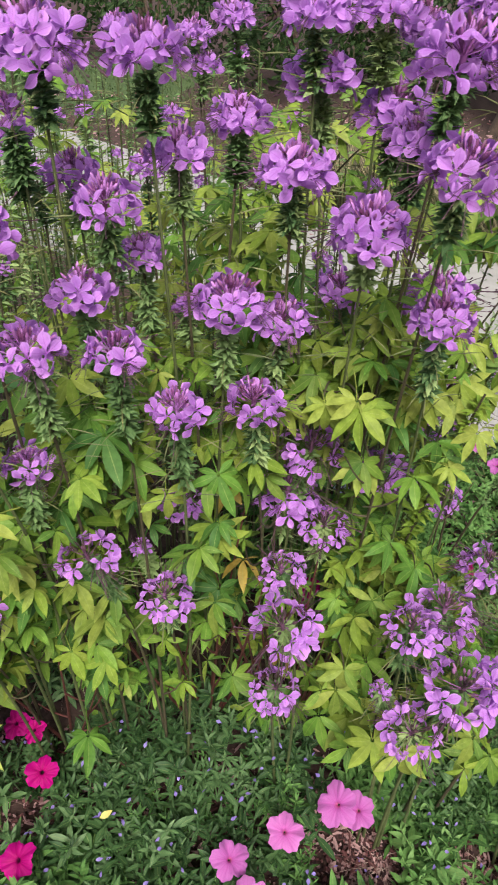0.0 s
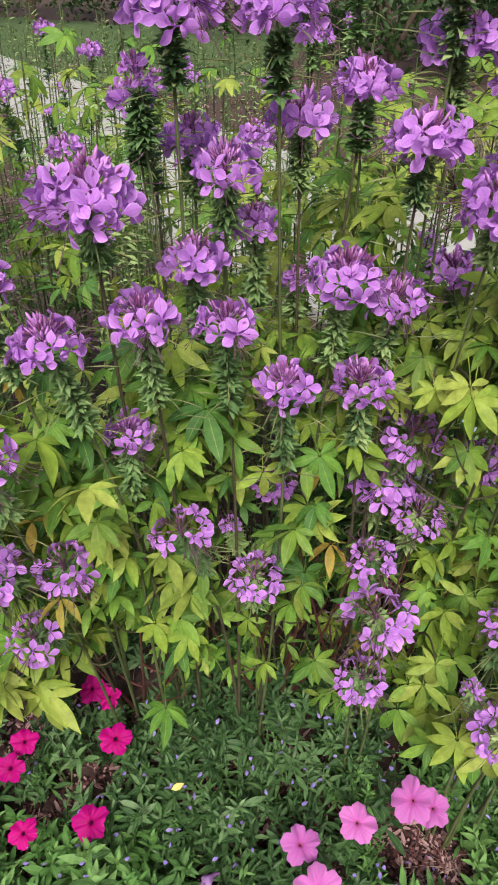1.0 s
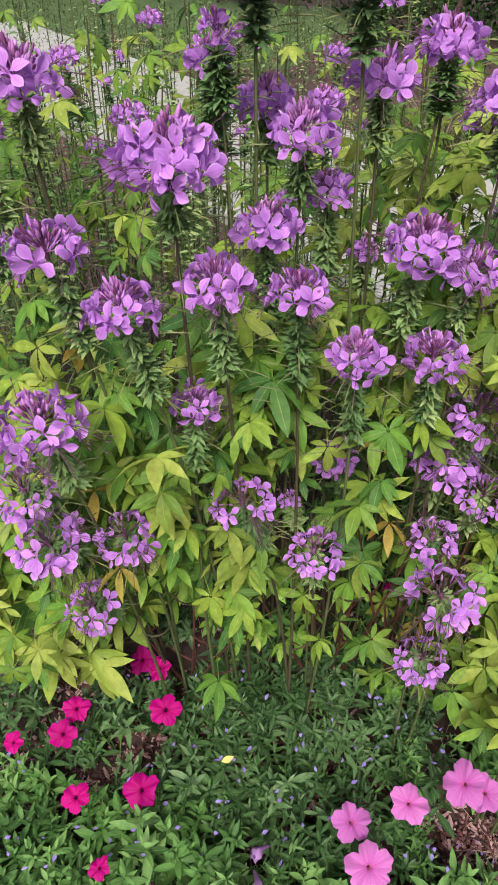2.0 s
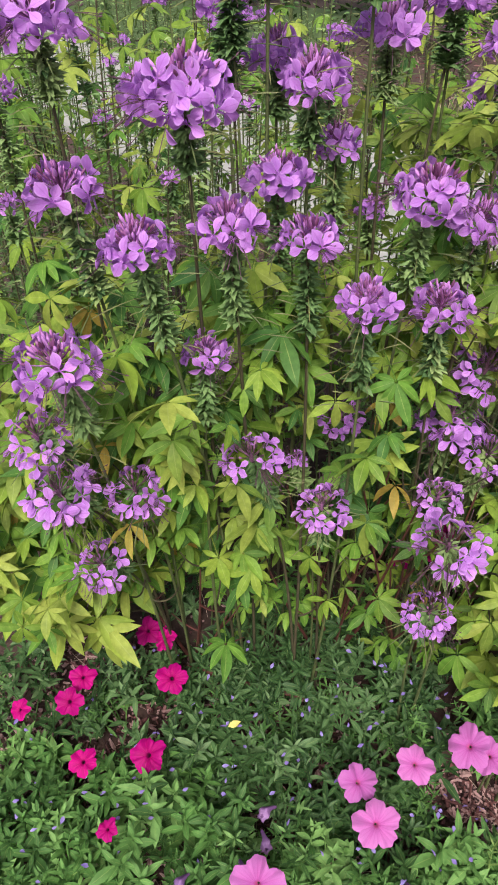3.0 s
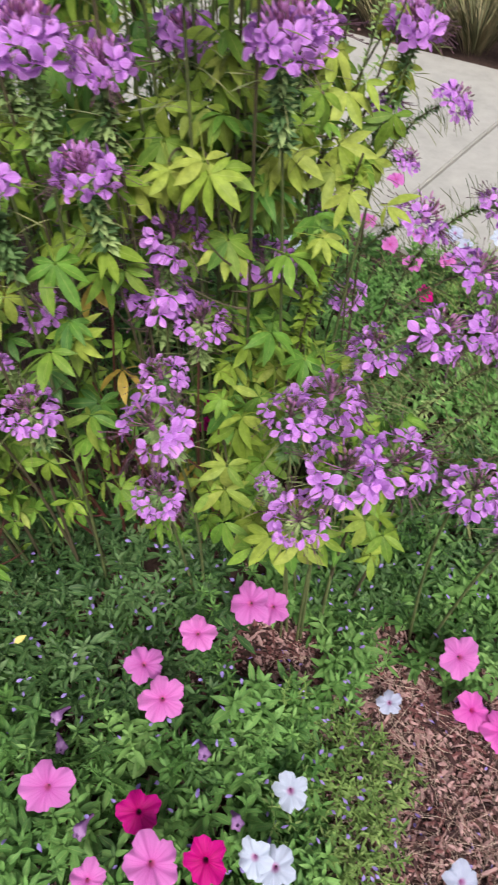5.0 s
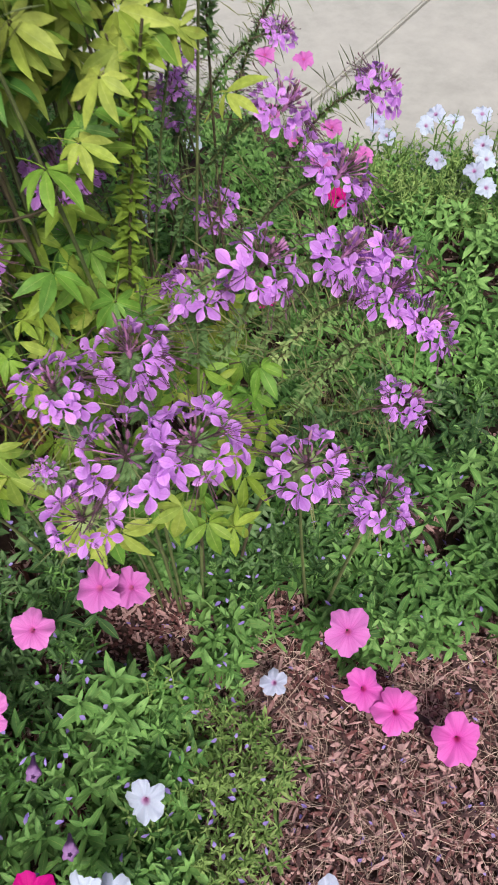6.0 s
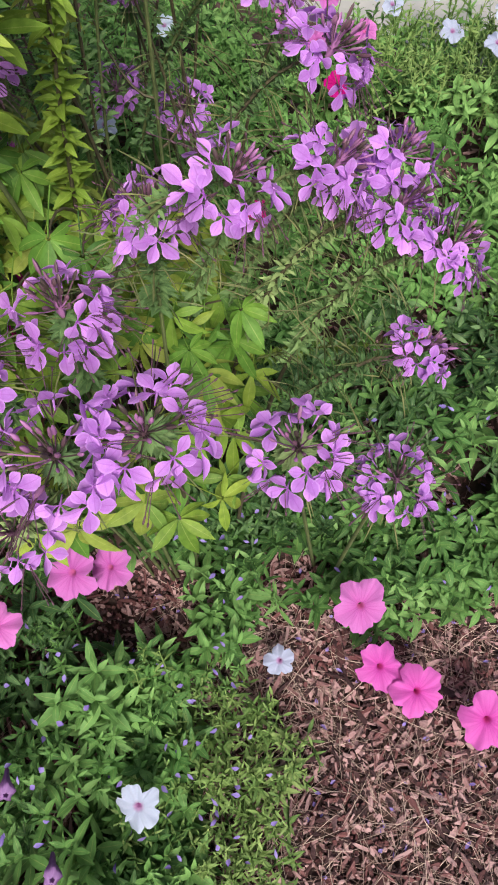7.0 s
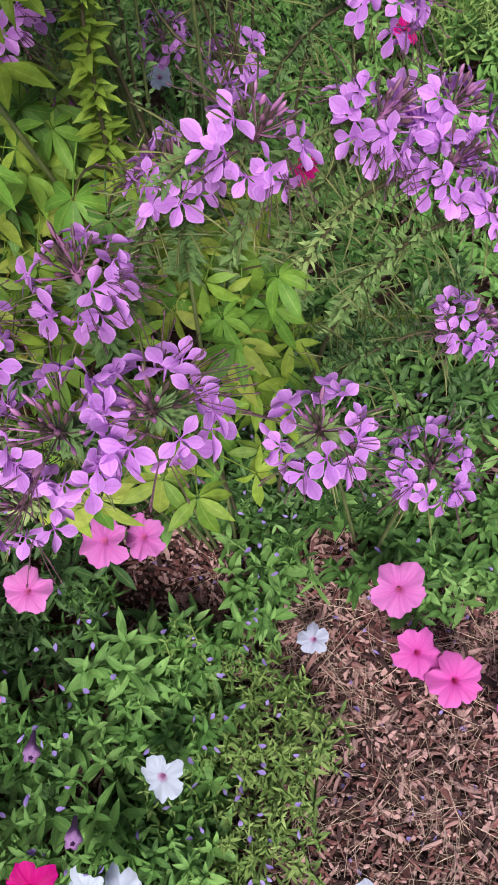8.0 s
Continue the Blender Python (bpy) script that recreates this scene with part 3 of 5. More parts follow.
spider_flower(0.46, 1.50, [(0.370, 1.372, 0.777, 0.047), (0.416, 1.384, 1.115, 0.061), (0.580, 1.474, 1.105, 0.043)])
spider_flower(0.47, 1.10, [(0.558, 1.203, 0.730, 0.046), (0.485, 1.095, 0.732, 0.049), (0.500, 0.945, 0.742, 0.052), (0.568, 0.962, 0.742, 0.048), (0.443, 0.914, 0.668, 0.042), (0.395, 0.966, 0.683, 0.020), (0.426, 1.003, 0.783, 0.038)])
spider_flower(0.49, 1.88, [(0.450, 1.655, 0.540, 0.038), (0.546, 1.653, 0.506, 0.040), (0.493, 1.657, 0.697, 0.036), (0.481, 1.894, 0.660, 0.035)])
spider_flower(0.70, 1.37, [(0.737, 1.237, 0.744, 0.046), (0.640, 1.168, 0.797, 0.046), (0.742, 1.405, 0.742, 0.054), (0.747, 1.285, 0.490, 0.013)])
spider_flower(0.72, 1.06, [(0.686, 0.970, 0.687, 0.042), (0.781, 0.985, 0.580, 0.039)])
spider_flower(0.74, 1.89, [(0.672, 1.598, 0.729, 0.054), (0.668, 1.894, 0.699, 0.035), (0.758, 1.929, 0.815, 0.045), (0.827, 1.662, 0.720, 0.042)])
spider_flower(0.82, 1.31, [(0.801, 1.284, 0.706, 0.044), (0.800, 1.232, 0.690, 0.044), (0.856, 1.213, 0.649, 0.041), (0.823, 1.126, 0.593, 0.036)])
spider_flower(0.42, 1.36, [(0.397, 1.135, 1.194, 0.044)])

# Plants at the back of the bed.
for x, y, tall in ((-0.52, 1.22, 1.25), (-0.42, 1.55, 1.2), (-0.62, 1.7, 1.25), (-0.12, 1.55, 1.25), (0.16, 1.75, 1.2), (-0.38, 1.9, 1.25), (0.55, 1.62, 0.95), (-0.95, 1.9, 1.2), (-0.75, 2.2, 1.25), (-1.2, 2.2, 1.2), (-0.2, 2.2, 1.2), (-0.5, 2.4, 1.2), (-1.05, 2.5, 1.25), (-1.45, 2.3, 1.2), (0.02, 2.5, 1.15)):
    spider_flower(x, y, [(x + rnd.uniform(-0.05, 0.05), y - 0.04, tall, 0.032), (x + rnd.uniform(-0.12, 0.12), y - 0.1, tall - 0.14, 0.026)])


# Leaves that stand out along the front of the bed.
for x, y, z, kind in [
    (-0.102, 1.044, 0.879, "g"), (-0.251, 0.941, 0.848, "o"), (-0.056, 1.088, 0.917, "g"), (-0.178, 0.928, 0.687, "o"), (-0.065, 1.015, 0.542, "g"), (-0.326, 0.826, 0.583, "y"),
    (-0.237, 0.830, 0.515, "y"), (-0.127, 0.972, 0.661, "g"), (0.109, 1.082, 0.634, "g"), (0.164, 1.025, 0.578, "y"), (0.311, 0.993, 0.622, "y"), (0.329, 0.877, 0.598, "y"),
    (0.158, 1.244, 0.823, "y"), (0.114, 1.236, 0.816, "o"), (-0.045, 1.088, 0.826, "g"), (-0.213, 0.989, 0.875, "g"), (-0.247, 0.872, 0.777, "y"), (-0.350, 0.789, 0.575, "y"),
    (-0.076, 0.956, 0.438, "g"), (-0.149, 0.971, 0.601, "g"),
]:
    leaf(nearest((x, y)), (x, y, z), kind, (0.1, -1, -0.15), rnd.uniform(0.52, 0.76), True)
for x, y, z, kind in [
    (-0.278, 0.800, 0.812, "y"), (-0.212, 0.917, 0.723, "o"), (0.048, 1.095, 0.982, "g"), (-0.266, 0.935, 0.938, "y"), (0.149, 1.195, 0.676, "o"), (0.018, 1.092, 0.949, "g"),
    (-0.159, 1.046, 0.827, "g"), (-0.024, 1.073, 0.883, "g"), (0.248, 1.409, 0.943, "y"), (0.327, 1.410, 0.926, "y"), (0.450, 1.476, 0.943, "y"), (0.523, 1.532, 0.956, "y"),
    (0.179, 1.386, 0.924, "y"), (0.391, 1.257, 0.689, "g"), (0.347, 1.180, 0.540, "y"), (0.347, 1.046, 0.558, "y"), (0.469, 0.895, 0.633, "y"), (0.381, 0.920, 0.588, "y"),
]:
    leaf(nearest((x, y)), (x, y, z), kind, (0.1, -1, -0.15), rnd.uniform(0.54, 0.78), True)
for x, y, z, kind in [
    (0.152, 1.254, 0.817, "g"), (0.503, 1.251, 0.687, "g"), (0.286, 1.087, 0.532, "y"), (0.394, 1.532, 0.944, "y"), (0.544, 1.543, 0.864, "y"), (0.396, 1.457, 0.570, "y"),
    (0.356, 1.378, 0.579, "y"), (0.379, 1.363, 0.552, "o"), (0.550, 1.216, 0.561, "g"), (0.567, 1.185, 0.534, "g"), (0.631, 1.217, 0.563, "g"), (0.471, 1.260, 0.498, "y"),
    (0.496, 0.942, 0.580, "y"), (0.570, 0.952, 0.589, "y"), (0.555, 1.590, 0.523, "g"), (0.355, 1.525, 0.590, "y"), (0.635, 1.212, 0.436, "y"), (0.567, 1.200, 0.435, "y"),
]:
    leaf(nearest((x, y)), (x, y, z), kind, (0.1, -1, -0.15), rnd.uniform(0.55, 0.8), True)

# The mass of leaves between the stems.
for i in range(600):
    x, z = rnd.uniform(-0.75, 0.42), rnd.uniform(0.24, 1.04)
    y = 0.99 + (0.05 if x > -0.1 else -0.06) + (0.08 if x > 0.12 else 0) + 0.05 * math.sin(x * 9) + 0.40 * rnd.random() ** 1.7 + 0.10 * max(0, z - 0.8)
    if z < (0.56 if x > -0.28 else 0.38) - 0.8 * (y - 1.0) or (x > 0.2 and z > 0.62 and y < 1.36 and rnd.random() < 0.6) or (0.0 < x < 0.26 and 0.42 < z < 0.82 and rnd.random() < 0.55):
        continue
    green = 0.62 if -0.25 < x < 0.14 else 0.36
    kind = "o" if rnd.random() < 0.05 else ("g" if rnd.random() < green else "y")
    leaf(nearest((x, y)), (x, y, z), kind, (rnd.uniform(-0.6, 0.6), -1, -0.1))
for i in range(120):
    x, z = rnd.uniform(0.12, 0.50), rnd.uniform(0.80, 1.10)
    y = 1.17 + 0.10 * (x > 0.35) + 0.32 * rnd.random() ** 1.3
    leaf(nearest((x, y)), (x, y, z), "y" if rnd.random() < 0.85 else "g", (rnd.uniform(-0.6, 0.8), -1, -0.1), rnd.uniform(0.5, 0.75))
for i in range(75):
    x, z = rnd.uniform(0.24, 0.62), rnd.uniform(0.28, 0.54)
    y = 1.10 + 0.45 * rnd.random()
    leaf(nearest((x, y)), (x, y, z), "y" if rnd.random() < 0.55 else "g", (rnd.uniform(-0.6, 0.8), -1, -0.1), rnd.uniform(0.6, 0.95))
for i in range(190):
    x, z = rnd.uniform(-0.95, 0.12 + 0.3 * (i % 3 == 0)), rnd.uniform(0.85, 1.34)
    y = 1.25 + 0.95 * rnd.random()
    leaf(nearest((x, y)), (x, y, z), "y" if rnd.random() < 0.6 else "g", None, rnd.uniform(0.45, 0.85))
for i in range(150):
    x, z = rnd.uniform(-1.6, 0.1), rnd.uniform(0.35, 1.15)
    y = 1.7 + 0.95 * rnd.random()
    leaf(nearest((x, y)), (x, y, z), "y" if rnd.random() < 0.55 else "g", None, rnd.uniform(0.5, 0.85))
for i in range(95):
    x, z = rnd.uniform(-0.24, 0.14), rnd.uniform(0.58, 1.02)
    y = 0.94 + 0.06 * (x > -0.1) + 0.10 * rnd.random()
    leaf(nearest((x, y)), (x, y, z), "g" if rnd.random() < 0.65 else "y", (rnd.uniform(-0.8, 0.8), -1, 0.1), rnd.uniform(0.45, 0.7))
for i in range(70):
    x, z = rnd.uniform(-0.6, -0.26), rnd.uniform(0.36, 0.85)
    y = 0.88 + 0.2 * rnd.random()
    leaf(nearest((x, y)), (x, y, z), "y" if rnd.random() < 0.6 else "g", (rnd.uniform(-0.6, 0.8), -1, -0.1), rnd.uniform(0.6, 0.9))

# Foliage and spent stems that close the bed at the back.
for i in range(150):
    x, z = rnd.uniform(0.02, 0.48), rnd.uniform(0.72, 1.33)
    y = 1.46 + 0.55 * rnd.random()
    leaf(nearest((x, y)), (x, y, z), "y" if rnd.random() < 0.45 else "g", None, rnd.uniform(0.42, 0.72))
for i in range(22):
    seed_stem(rnd.uniform(-0.02, 0.44), rnd.uniform(1.45, 2.1), rnd.uniform(1.05, 1.42))
for i in range(70):
    x = rnd.uniform(-1.3, 0.0)
    seed_stem(x, rnd.uniform(1.55, 2.6) - 0.1 * x, rnd.uniform(1.0, 1.4))


# A leafy stem at the corner, and thin growth high beside it.
bract_stem(nearest((0.46, 1.50)), arc((0.37, 1.40, 0.0), (0.395, 1.35, 0.50), (0.515, 1.34, 0.98), 14), 0.0036, 0.42, 340, 0, 1.9, LEAF_YELLOW)
for x, y, tall in ((0.50, 1.38, 1.30), (0.56, 1.44, 1.34), (0.61, 1.50, 1.26), (0.46, 1.42, 1.38)):
    tip = Vector((x + 0.05, y - 0.05, tall))
    bract_stem(nearest((0.46, 1.50)), arc((0.42, 1.48, 0.0), (0.43, 1.47, 0.8), tip, 14), 0.0026, 0.40, 190, 8)
for i in range(26):
    x, z = rnd.uniform(0.44, 0.62), rnd.uniform(1.10, 1.34)
    leaf(nearest((0.46, 1.50)), (x, rnd.uniform(1.30, 1.50), z), "y" if rnd.random() < 0.5 else "g", (rnd.uniform(-0.5, 0.8), -1, -0.1), rnd.uniform(0.42, 0.62))
for i in range(75):
    x, z = rnd.uniform(0.10, 0.50), rnd.uniform(0.95, 1.27)
    leaf(nearest((x, 1.38)), (x, rnd.uniform(1.30, 1.44), z), "y" if rnd.random() < 0.8 else "g", (rnd.uniform(-0.6, 0.8), -1, -0.2), rnd.uniform(0.5, 0.75), True)
for i in range(34):
    x = rnd.uniform(-0.30, 0.30)
    leaf(nearest((x, 1.2)), (x, rnd.uniform(1.12, 1.28), rnd.uniform(0.24, 0.50)), "g" if rnd.random() < 0.8 else "y", (rnd.uniform(-0.8, 0.8), -1, -0.1), rnd.uniform(0.42, 0.62), True)
for i in range(34):
    x = rnd.uniform(-1.35, -0.25)
    seed_stem(x, rnd.uniform(1.75, 2.6), rnd.uniform(1.2, 1.48))
for i in range(110):
    x, y = rnd.uniform(-1.3, 0.1), rnd.uniform(1.6, 2.4)
    leaf(nearest((x, y)), (x, y, rnd.uniform(0.7, 1.32)), "y" if rnd.random() < 0.5 else "g", None, rnd.uniform(0.36, 0.6))


def leaf_spray(plant, root, nodes, kinds="y"):
    """Arching dark side branches that carry broad hanging yellow leaves."""
    root = Vector(root)
    base = Vector(plant.location)
    for x, y, z, size in nodes:
        tip = Vector((x, y, z))
        way = tip - root
        s = Shape()
        s.tube(arc(root - base, root + way * 0.45 + UP * 0.07 - base, tip - base, 8), [0.0032 - 0.00025 * i for i in range(9)], 5)
        part("side_shoot", s.mesh("side_shoot", STEM_DARK), plant)
        for k in range(2):
            d = Vector((rnd.uniform(-0.7, 0.7), -0.7, rnd.uniform(-1.3, -0.5)))
            m = axes(tip + Vector((rnd.uniform(-0.015, 0.015), rnd.uniform(-0.015, 0.015), -0.012 * k)), Vector((rnd.uniform(-0.5, 0.5), -0.8, 0.8)), d, size * rnd.uniform(0.65, 0.9))
            part("leaf", rnd.choice(LEAVES[rnd.choice(kinds)]), plant, Matrix.Translation(-base) @ m)


leaf_spray(nearest((0.30, 1.36)), (0.27, 1.34, 0.93), [(0.262, 1.165, 1.045, 0.74), (0.315, 1.140, 1.060, 0.74), (0.380, 1.263, 0.965, 0.85), (0.396, 1.248, 1.026, 0.80), (0.494, 1.400, 0.970, 0.95), (0.42, 1.33, 1.03, 0.8), (0.21, 1.22, 0.99, 0.8), (0.34, 1.2, 0.93, 0.85)])
leaf_spray(nearest((0.46, 1.50)), (0.44, 1.48, 0.82), [(0.50, 1.38, 1.06, 0.8), (0.555, 1.43, 1.00, 0.85), (0.53, 1.44, 0.94, 0.8), (0.585, 1.47, 1.05, 0.75), (0.47, 1.36, 0.95, 0.85), (0.56, 1.50, 1.12, 0.75), (0.45, 1.40, 1.10, 0.8)])
leaf_spray(nearest((0.46, 1.40)), (0.42, 1.38, 0.50), [(0.465, 1.304, 0.635, 0.75), (0.40, 1.27, 0.62, 0.75), (0.43, 1.22, 0.55, 0.7), (0.52, 1.27, 0.57, 0.75)])
leaf_spray(nearest((0.05, 1.68)), (0.12, 1.74, 1.02), [(0.17, 1.66, 1.24, 0.8), (0.22, 1.66, 1.30, 0.75), (0.26, 1.68, 1.36, 0.7), (0.13, 1.62, 1.18, 0.8), (0.30, 1.66, 1.30, 0.75), (0.20, 1.62, 1.20, 0.75), (0.33, 1.66, 1.40, 0.7)])
leaf_spray(nearest((0.05, 1.68)), (0.08, 1.66, 1.02), [(0.06, 1.52, 1.13, 0.75), (0.11, 1.50, 1.08, 0.8), (0.03, 1.49, 1.17, 0.7), (0.14, 1.53, 1.20, 0.65), (0.08, 1.50, 1.22, 0.6)])
for i in range(46):
    x, z = rnd.uniform(-0.50, -0.20), rnd.uniform(0.30, 0.62)
    leaf(nearest((x, 1.0)), (x, rnd.uniform(0.93, 1.12), z), "y" if rnd.random() < 0.75 else "g", (rnd.uniform(-0.7, 0.5), -1, -0.2), rnd.uniform(0.6, 0.85))
for i in range(40):
    x, z = rnd.uniform(0.16, 0.46), rnd.uniform(0.25, 0.80)
    leaf(nearest((x, 1.38)), (x, rnd.uniform(1.26, 1.42), z), "y" if rnd.random() < 0.6 else "g", (rnd.uniform(-0.5, 0.8), -1, -0.2), rnd.uniform(0.55, 0.8))
for i in range(46):
    x = rnd.uniform(-1.35, -0.55)
    seed_stem(x, rnd.uniform(1.6, 2.4), rnd.uniform(1.0, 1.35))
for i in range(60):
    x = rnd.uniform(-1.3, -0.5)
    y = rnd.uniform(1.6, 2.3)
    leaf(nearest((x, y)), (x, y, rnd.uniform(0.75, 1.2)), "y" if rnd.random() < 0.5 else "g", None, rnd.uniform(0.5, 0.8))


def bare_branches(plant, root, tips):
    """Dark red-brown forking twigs low in the bush."""
    base, root = Vector(plant.location), Vector(root)
    for x, y, z in tips:
        tip = Vector((x, y, z))
        bend = root.lerp(tip, 0.45) + Vector((rnd.uniform(-0.02, 0.02), rnd.uniform(-0.02, 0.02), -0.04))
        pts = arc(root, bend, tip, 8)
        s = Shape()
        s.tube([p - base for p in pts], [0.0048 - 0.0004 * i for i in range(9)], 6)
        for k in (4, 6):
            fork = pts[k] + Vector((rnd.uniform(-0.08, 0.08), rnd.uniform(-0.05, 0.02), rnd.uniform(0.05, 0.12)))
            s.tube(arc(pts[k] - base, pts[k].lerp(fork, 0.5) + Vector((0, 0, -0.015)) - base, fork - base, 4), [0.0026, 0.0022, 0.0018, 0.0014, 0.001], 5)
        part("branch", s.mesh("branch", STEM_RED), plant)


bare_branches(nearest((0.07, 1.30)), (0.06, 1.26, 0.02), [(0.12, 1.14, 0.62), (0.20, 1.16, 0.70), (0.25, 1.18, 0.60), (0.03, 1.12, 0.56), (-0.03, 1.15, 0.66), (0.15, 1.20, 0.80), (-0.08, 1.14, 0.50)])
bare_branches(nearest((0.22, 1.28)), (0.24, 1.27, 0.02), [(0.31, 1.14, 0.60), (0.17, 1.15, 0.52), (0.28, 1.17, 0.72), (0.36, 1.2, 0.62), (0.10, 1.18, 0.66)])
bare_branches(nearest((-0.24, 1.12)), (-0.24, 1.16, 0.02), [(-0.16, 1.05, 0.50), (-0.30, 1.02, 0.48), (-0.10, 1.06, 0.42)])

# Olive leaves that fill the corner below the low heads, and a leafy shoot that leans out of them.
leaf_spray(nearest((0.47, 1.30)), (0.47, 1.33, 0.30), [(0.534, 1.295, 0.50, 0.85), (0.600, 1.290, 0.49, 0.85), (0.508, 1.229, 0.51, 0.85), (0.565, 1.225, 0.51, 0.9), (0.625, 1.240, 0.49, 0.8), (0.552, 1.170, 0.48, 0.8), (0.490, 1.265, 0.50, 0.8)], "gyg")
bract_stem(nearest((0.47, 1.30)), arc((0.50, 1.33, 0.10), (0.55, 1.26, 0.46), (0.845, 1.265, 0.40), 14), 0.0024, 0.42, 170, 30, 1.25, LEAF_YELLOW)

# Bushier spent stems among the tall heads.
for i in range(26):
    x = rnd.uniform(-0.85, -0.12)
    seed_stem(x, rnd.uniform(1.28, 1.75), rnd.uniform(1.18, 1.46), 1.55)

HANGING = [
    (-0.418, 0.945, 0.418, 1.2, "y"),
    (-0.339, 0.965, 0.388, 1.3, "y"),
    (-0.316, 0.957, 0.373, 1.25, "y"),
    (-0.39, 0.932, 0.396, 1.05, "y"),
    (-0.313, 1.039, 0.42, 1.0, "y"),
    (-0.462, 0.985, 0.468, 1.2, "g"),
    (-0.426, 1.082, 0.512, 1.1, "g"),
    (-0.394, 1.099, 0.505, 1.0, "g"),
    (-0.255, 1.154, 0.376, 0.85, "g"),
    (-0.162, 1.186, 0.328, 0.85, "g"),
    (-0.13, 1.19, 0.33, 0.85, "y"),
    (-0.15, 1.17, 0.15, 0.8, "g"),
    (-0.219, 1.177, 0.467, 0.9, "g"),
    (-0.25, 1.11, 0.54, 1.0, "o"),
    (0.333, 0.994, 0.627, 0.75, "y"),
    (0.34, 0.98, 0.7, 0.6, "y"),
    (0.403, 0.985, 0.525, 0.78, "y"),
    (0.452, 0.972, 0.525, 0.74, "y"),
    (0.43, 0.99, 0.51, 0.85, "g"),
    (0.399, 1.176, 0.647, 0.7, "y"),
    (0.447, 1.218, 0.694, 0.7, "g"),
    (0.481, 1.201, 0.684, 0.6, "g"),
]


def hanging_leaf(x, y, z, size, kind="y"):
    """A broad lower leaf that hangs forward from a thin dark stalk."""
    plant = nearest((x, y + 0.1))
    base, at = Vector(plant.location), Vector((x, y, z))
    foot = Vector((x * 0.8 + base.x * 0.2, y + 0.13, max(z - 0.10, 0.02)))
    s = Shape()
    s.tube(arc(foot - base, (foot + at) / 2 + UP * 0.05 - base, at - base, 5), [0.0022, 0.002, 0.0018, 0.0016, 0.0014, 0.0012], 5)
    part("side_shoot", s.mesh("side_shoot", STEM_DARK), plant)
    m = axes(at, (rnd.uniform(-0.25, 0.25), -0.65, 0.75), (rnd.uniform(-0.2, 0.35), -0.8, -0.7), size)
    part("leaf", rnd.choice(LEAVES[kind]), plant, Matrix.Translation(-base) @ m)


for x, y, z, size, kind in HANGING:
    hanging_leaf(x, y, z, size, kind)
for i in range(125):
    x, z = rnd.uniform(-0.02, 0.5), rnd.uniform(0.88, 1.27)
    leaf(nearest((x, 1.35)), (x, rnd.uniform(1.2, 1.44), z), "y" if rnd.random() < 0.8 else "g", (rnd.uniform(-0.8, 0.8), -1, -0.1), rnd.uniform(0.5, 0.7))
for i in range(55):
    x, z = rnd.uniform(-0.26, -0.03), rnd.uniform(0.55, 0.90)
    leaf(nearest((x, 1.1)), (x, 0.93 + 0.07 * (x > -0.1) + 0.1 * rnd.random(), z), "y" if rnd.random() < 0.6 else "g", (rnd.uniform(-0.6, 0.8), -1, -0.1), rnd.uniform(0.6, 0.8))


# ---- petunias ----
def shoot_mesh(seed, pairs, long, narrow, material=LEAF_PETUNIA):
    """A leafy shoot: opposite leaves, larger below, on a short upright stem."""
    r = random.Random(seed)
    s = Shape()
    tall = 0.012 * pairs
    for i in range(3 * pairs):
        q = (i % pairs) / max(pairs - 1, 1)
        if i % pairs == 0:
            w = i // pairs * 2.1 + r.uniform(0, 0.5)
            foot = Vector((0.026 * math.cos(w), 0.026 * math.sin(w), r.uniform(-0.025, 0.0)))
            lean = Vector((r.uniform(-0.3, 0.3), r.uniform(-0.3, 0.3), 1.0))
            s.tube([Vector((0, 0, -0.06)), foot + lean * tall * 0.5, foot + lean * tall], [0.0016, 0.0014, 0.0008], 4)
        for side in (0, 1):
            a = i * 1.75 + side * math.pi + r.uniform(-0.35, 0.35)
            e = radians(r.uniform(0, 26) + 42 * q)
            d = Vector((math.cos(a) * math.cos(e), math.sin(a) * math.cos(e), math.sin(e)))
            n = long * (1 - 0.55 * q) * r.uniform(0.8, 1.15)
            z = UP - d * d.z + Vector((r.uniform(-0.25, 0.25), r.uniform(-0.25, 0.25), 0))
            s.blade(axes(foot + lean * tall * (0.15 + 0.85 * q), z, d), n, n * narrow * r.uniform(0.85, 1.15), r.uniform(0.1, 0.7), 0.25, 4, 0.48, 0.1)
    return s.mesh("leafy_shoot", material)


SHOOTS = [shoot_mesh(200 + i, 5, 0.047, 0.30) for i in range(8)]
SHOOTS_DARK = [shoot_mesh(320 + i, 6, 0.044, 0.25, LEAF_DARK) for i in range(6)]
SHOOTS_BRIGHT = [shoot_mesh(260 + i, 5, 0.043, 0.30, LEAF_BRIGHT) for i in range(6)]
SHOOTS_PALE = [shoot_mesh(280 + i, 6, 0.026, 0.21, LEAF_PALE) for i in range(5)]
SHOOTS_FRESH = [shoot_mesh(340 + i, 5, 0.040, 0.34, LEAF_BRIGHT) for i in range(5)]
SHOOTS_BROAD = [shoot_mesh(240 + i, 4, 0.060, 0.50) for i in range(3)]
SHOOTS_FINE = [shoot_mesh(220 + i, 7, 0.032, 0.21) for i in range(6)]


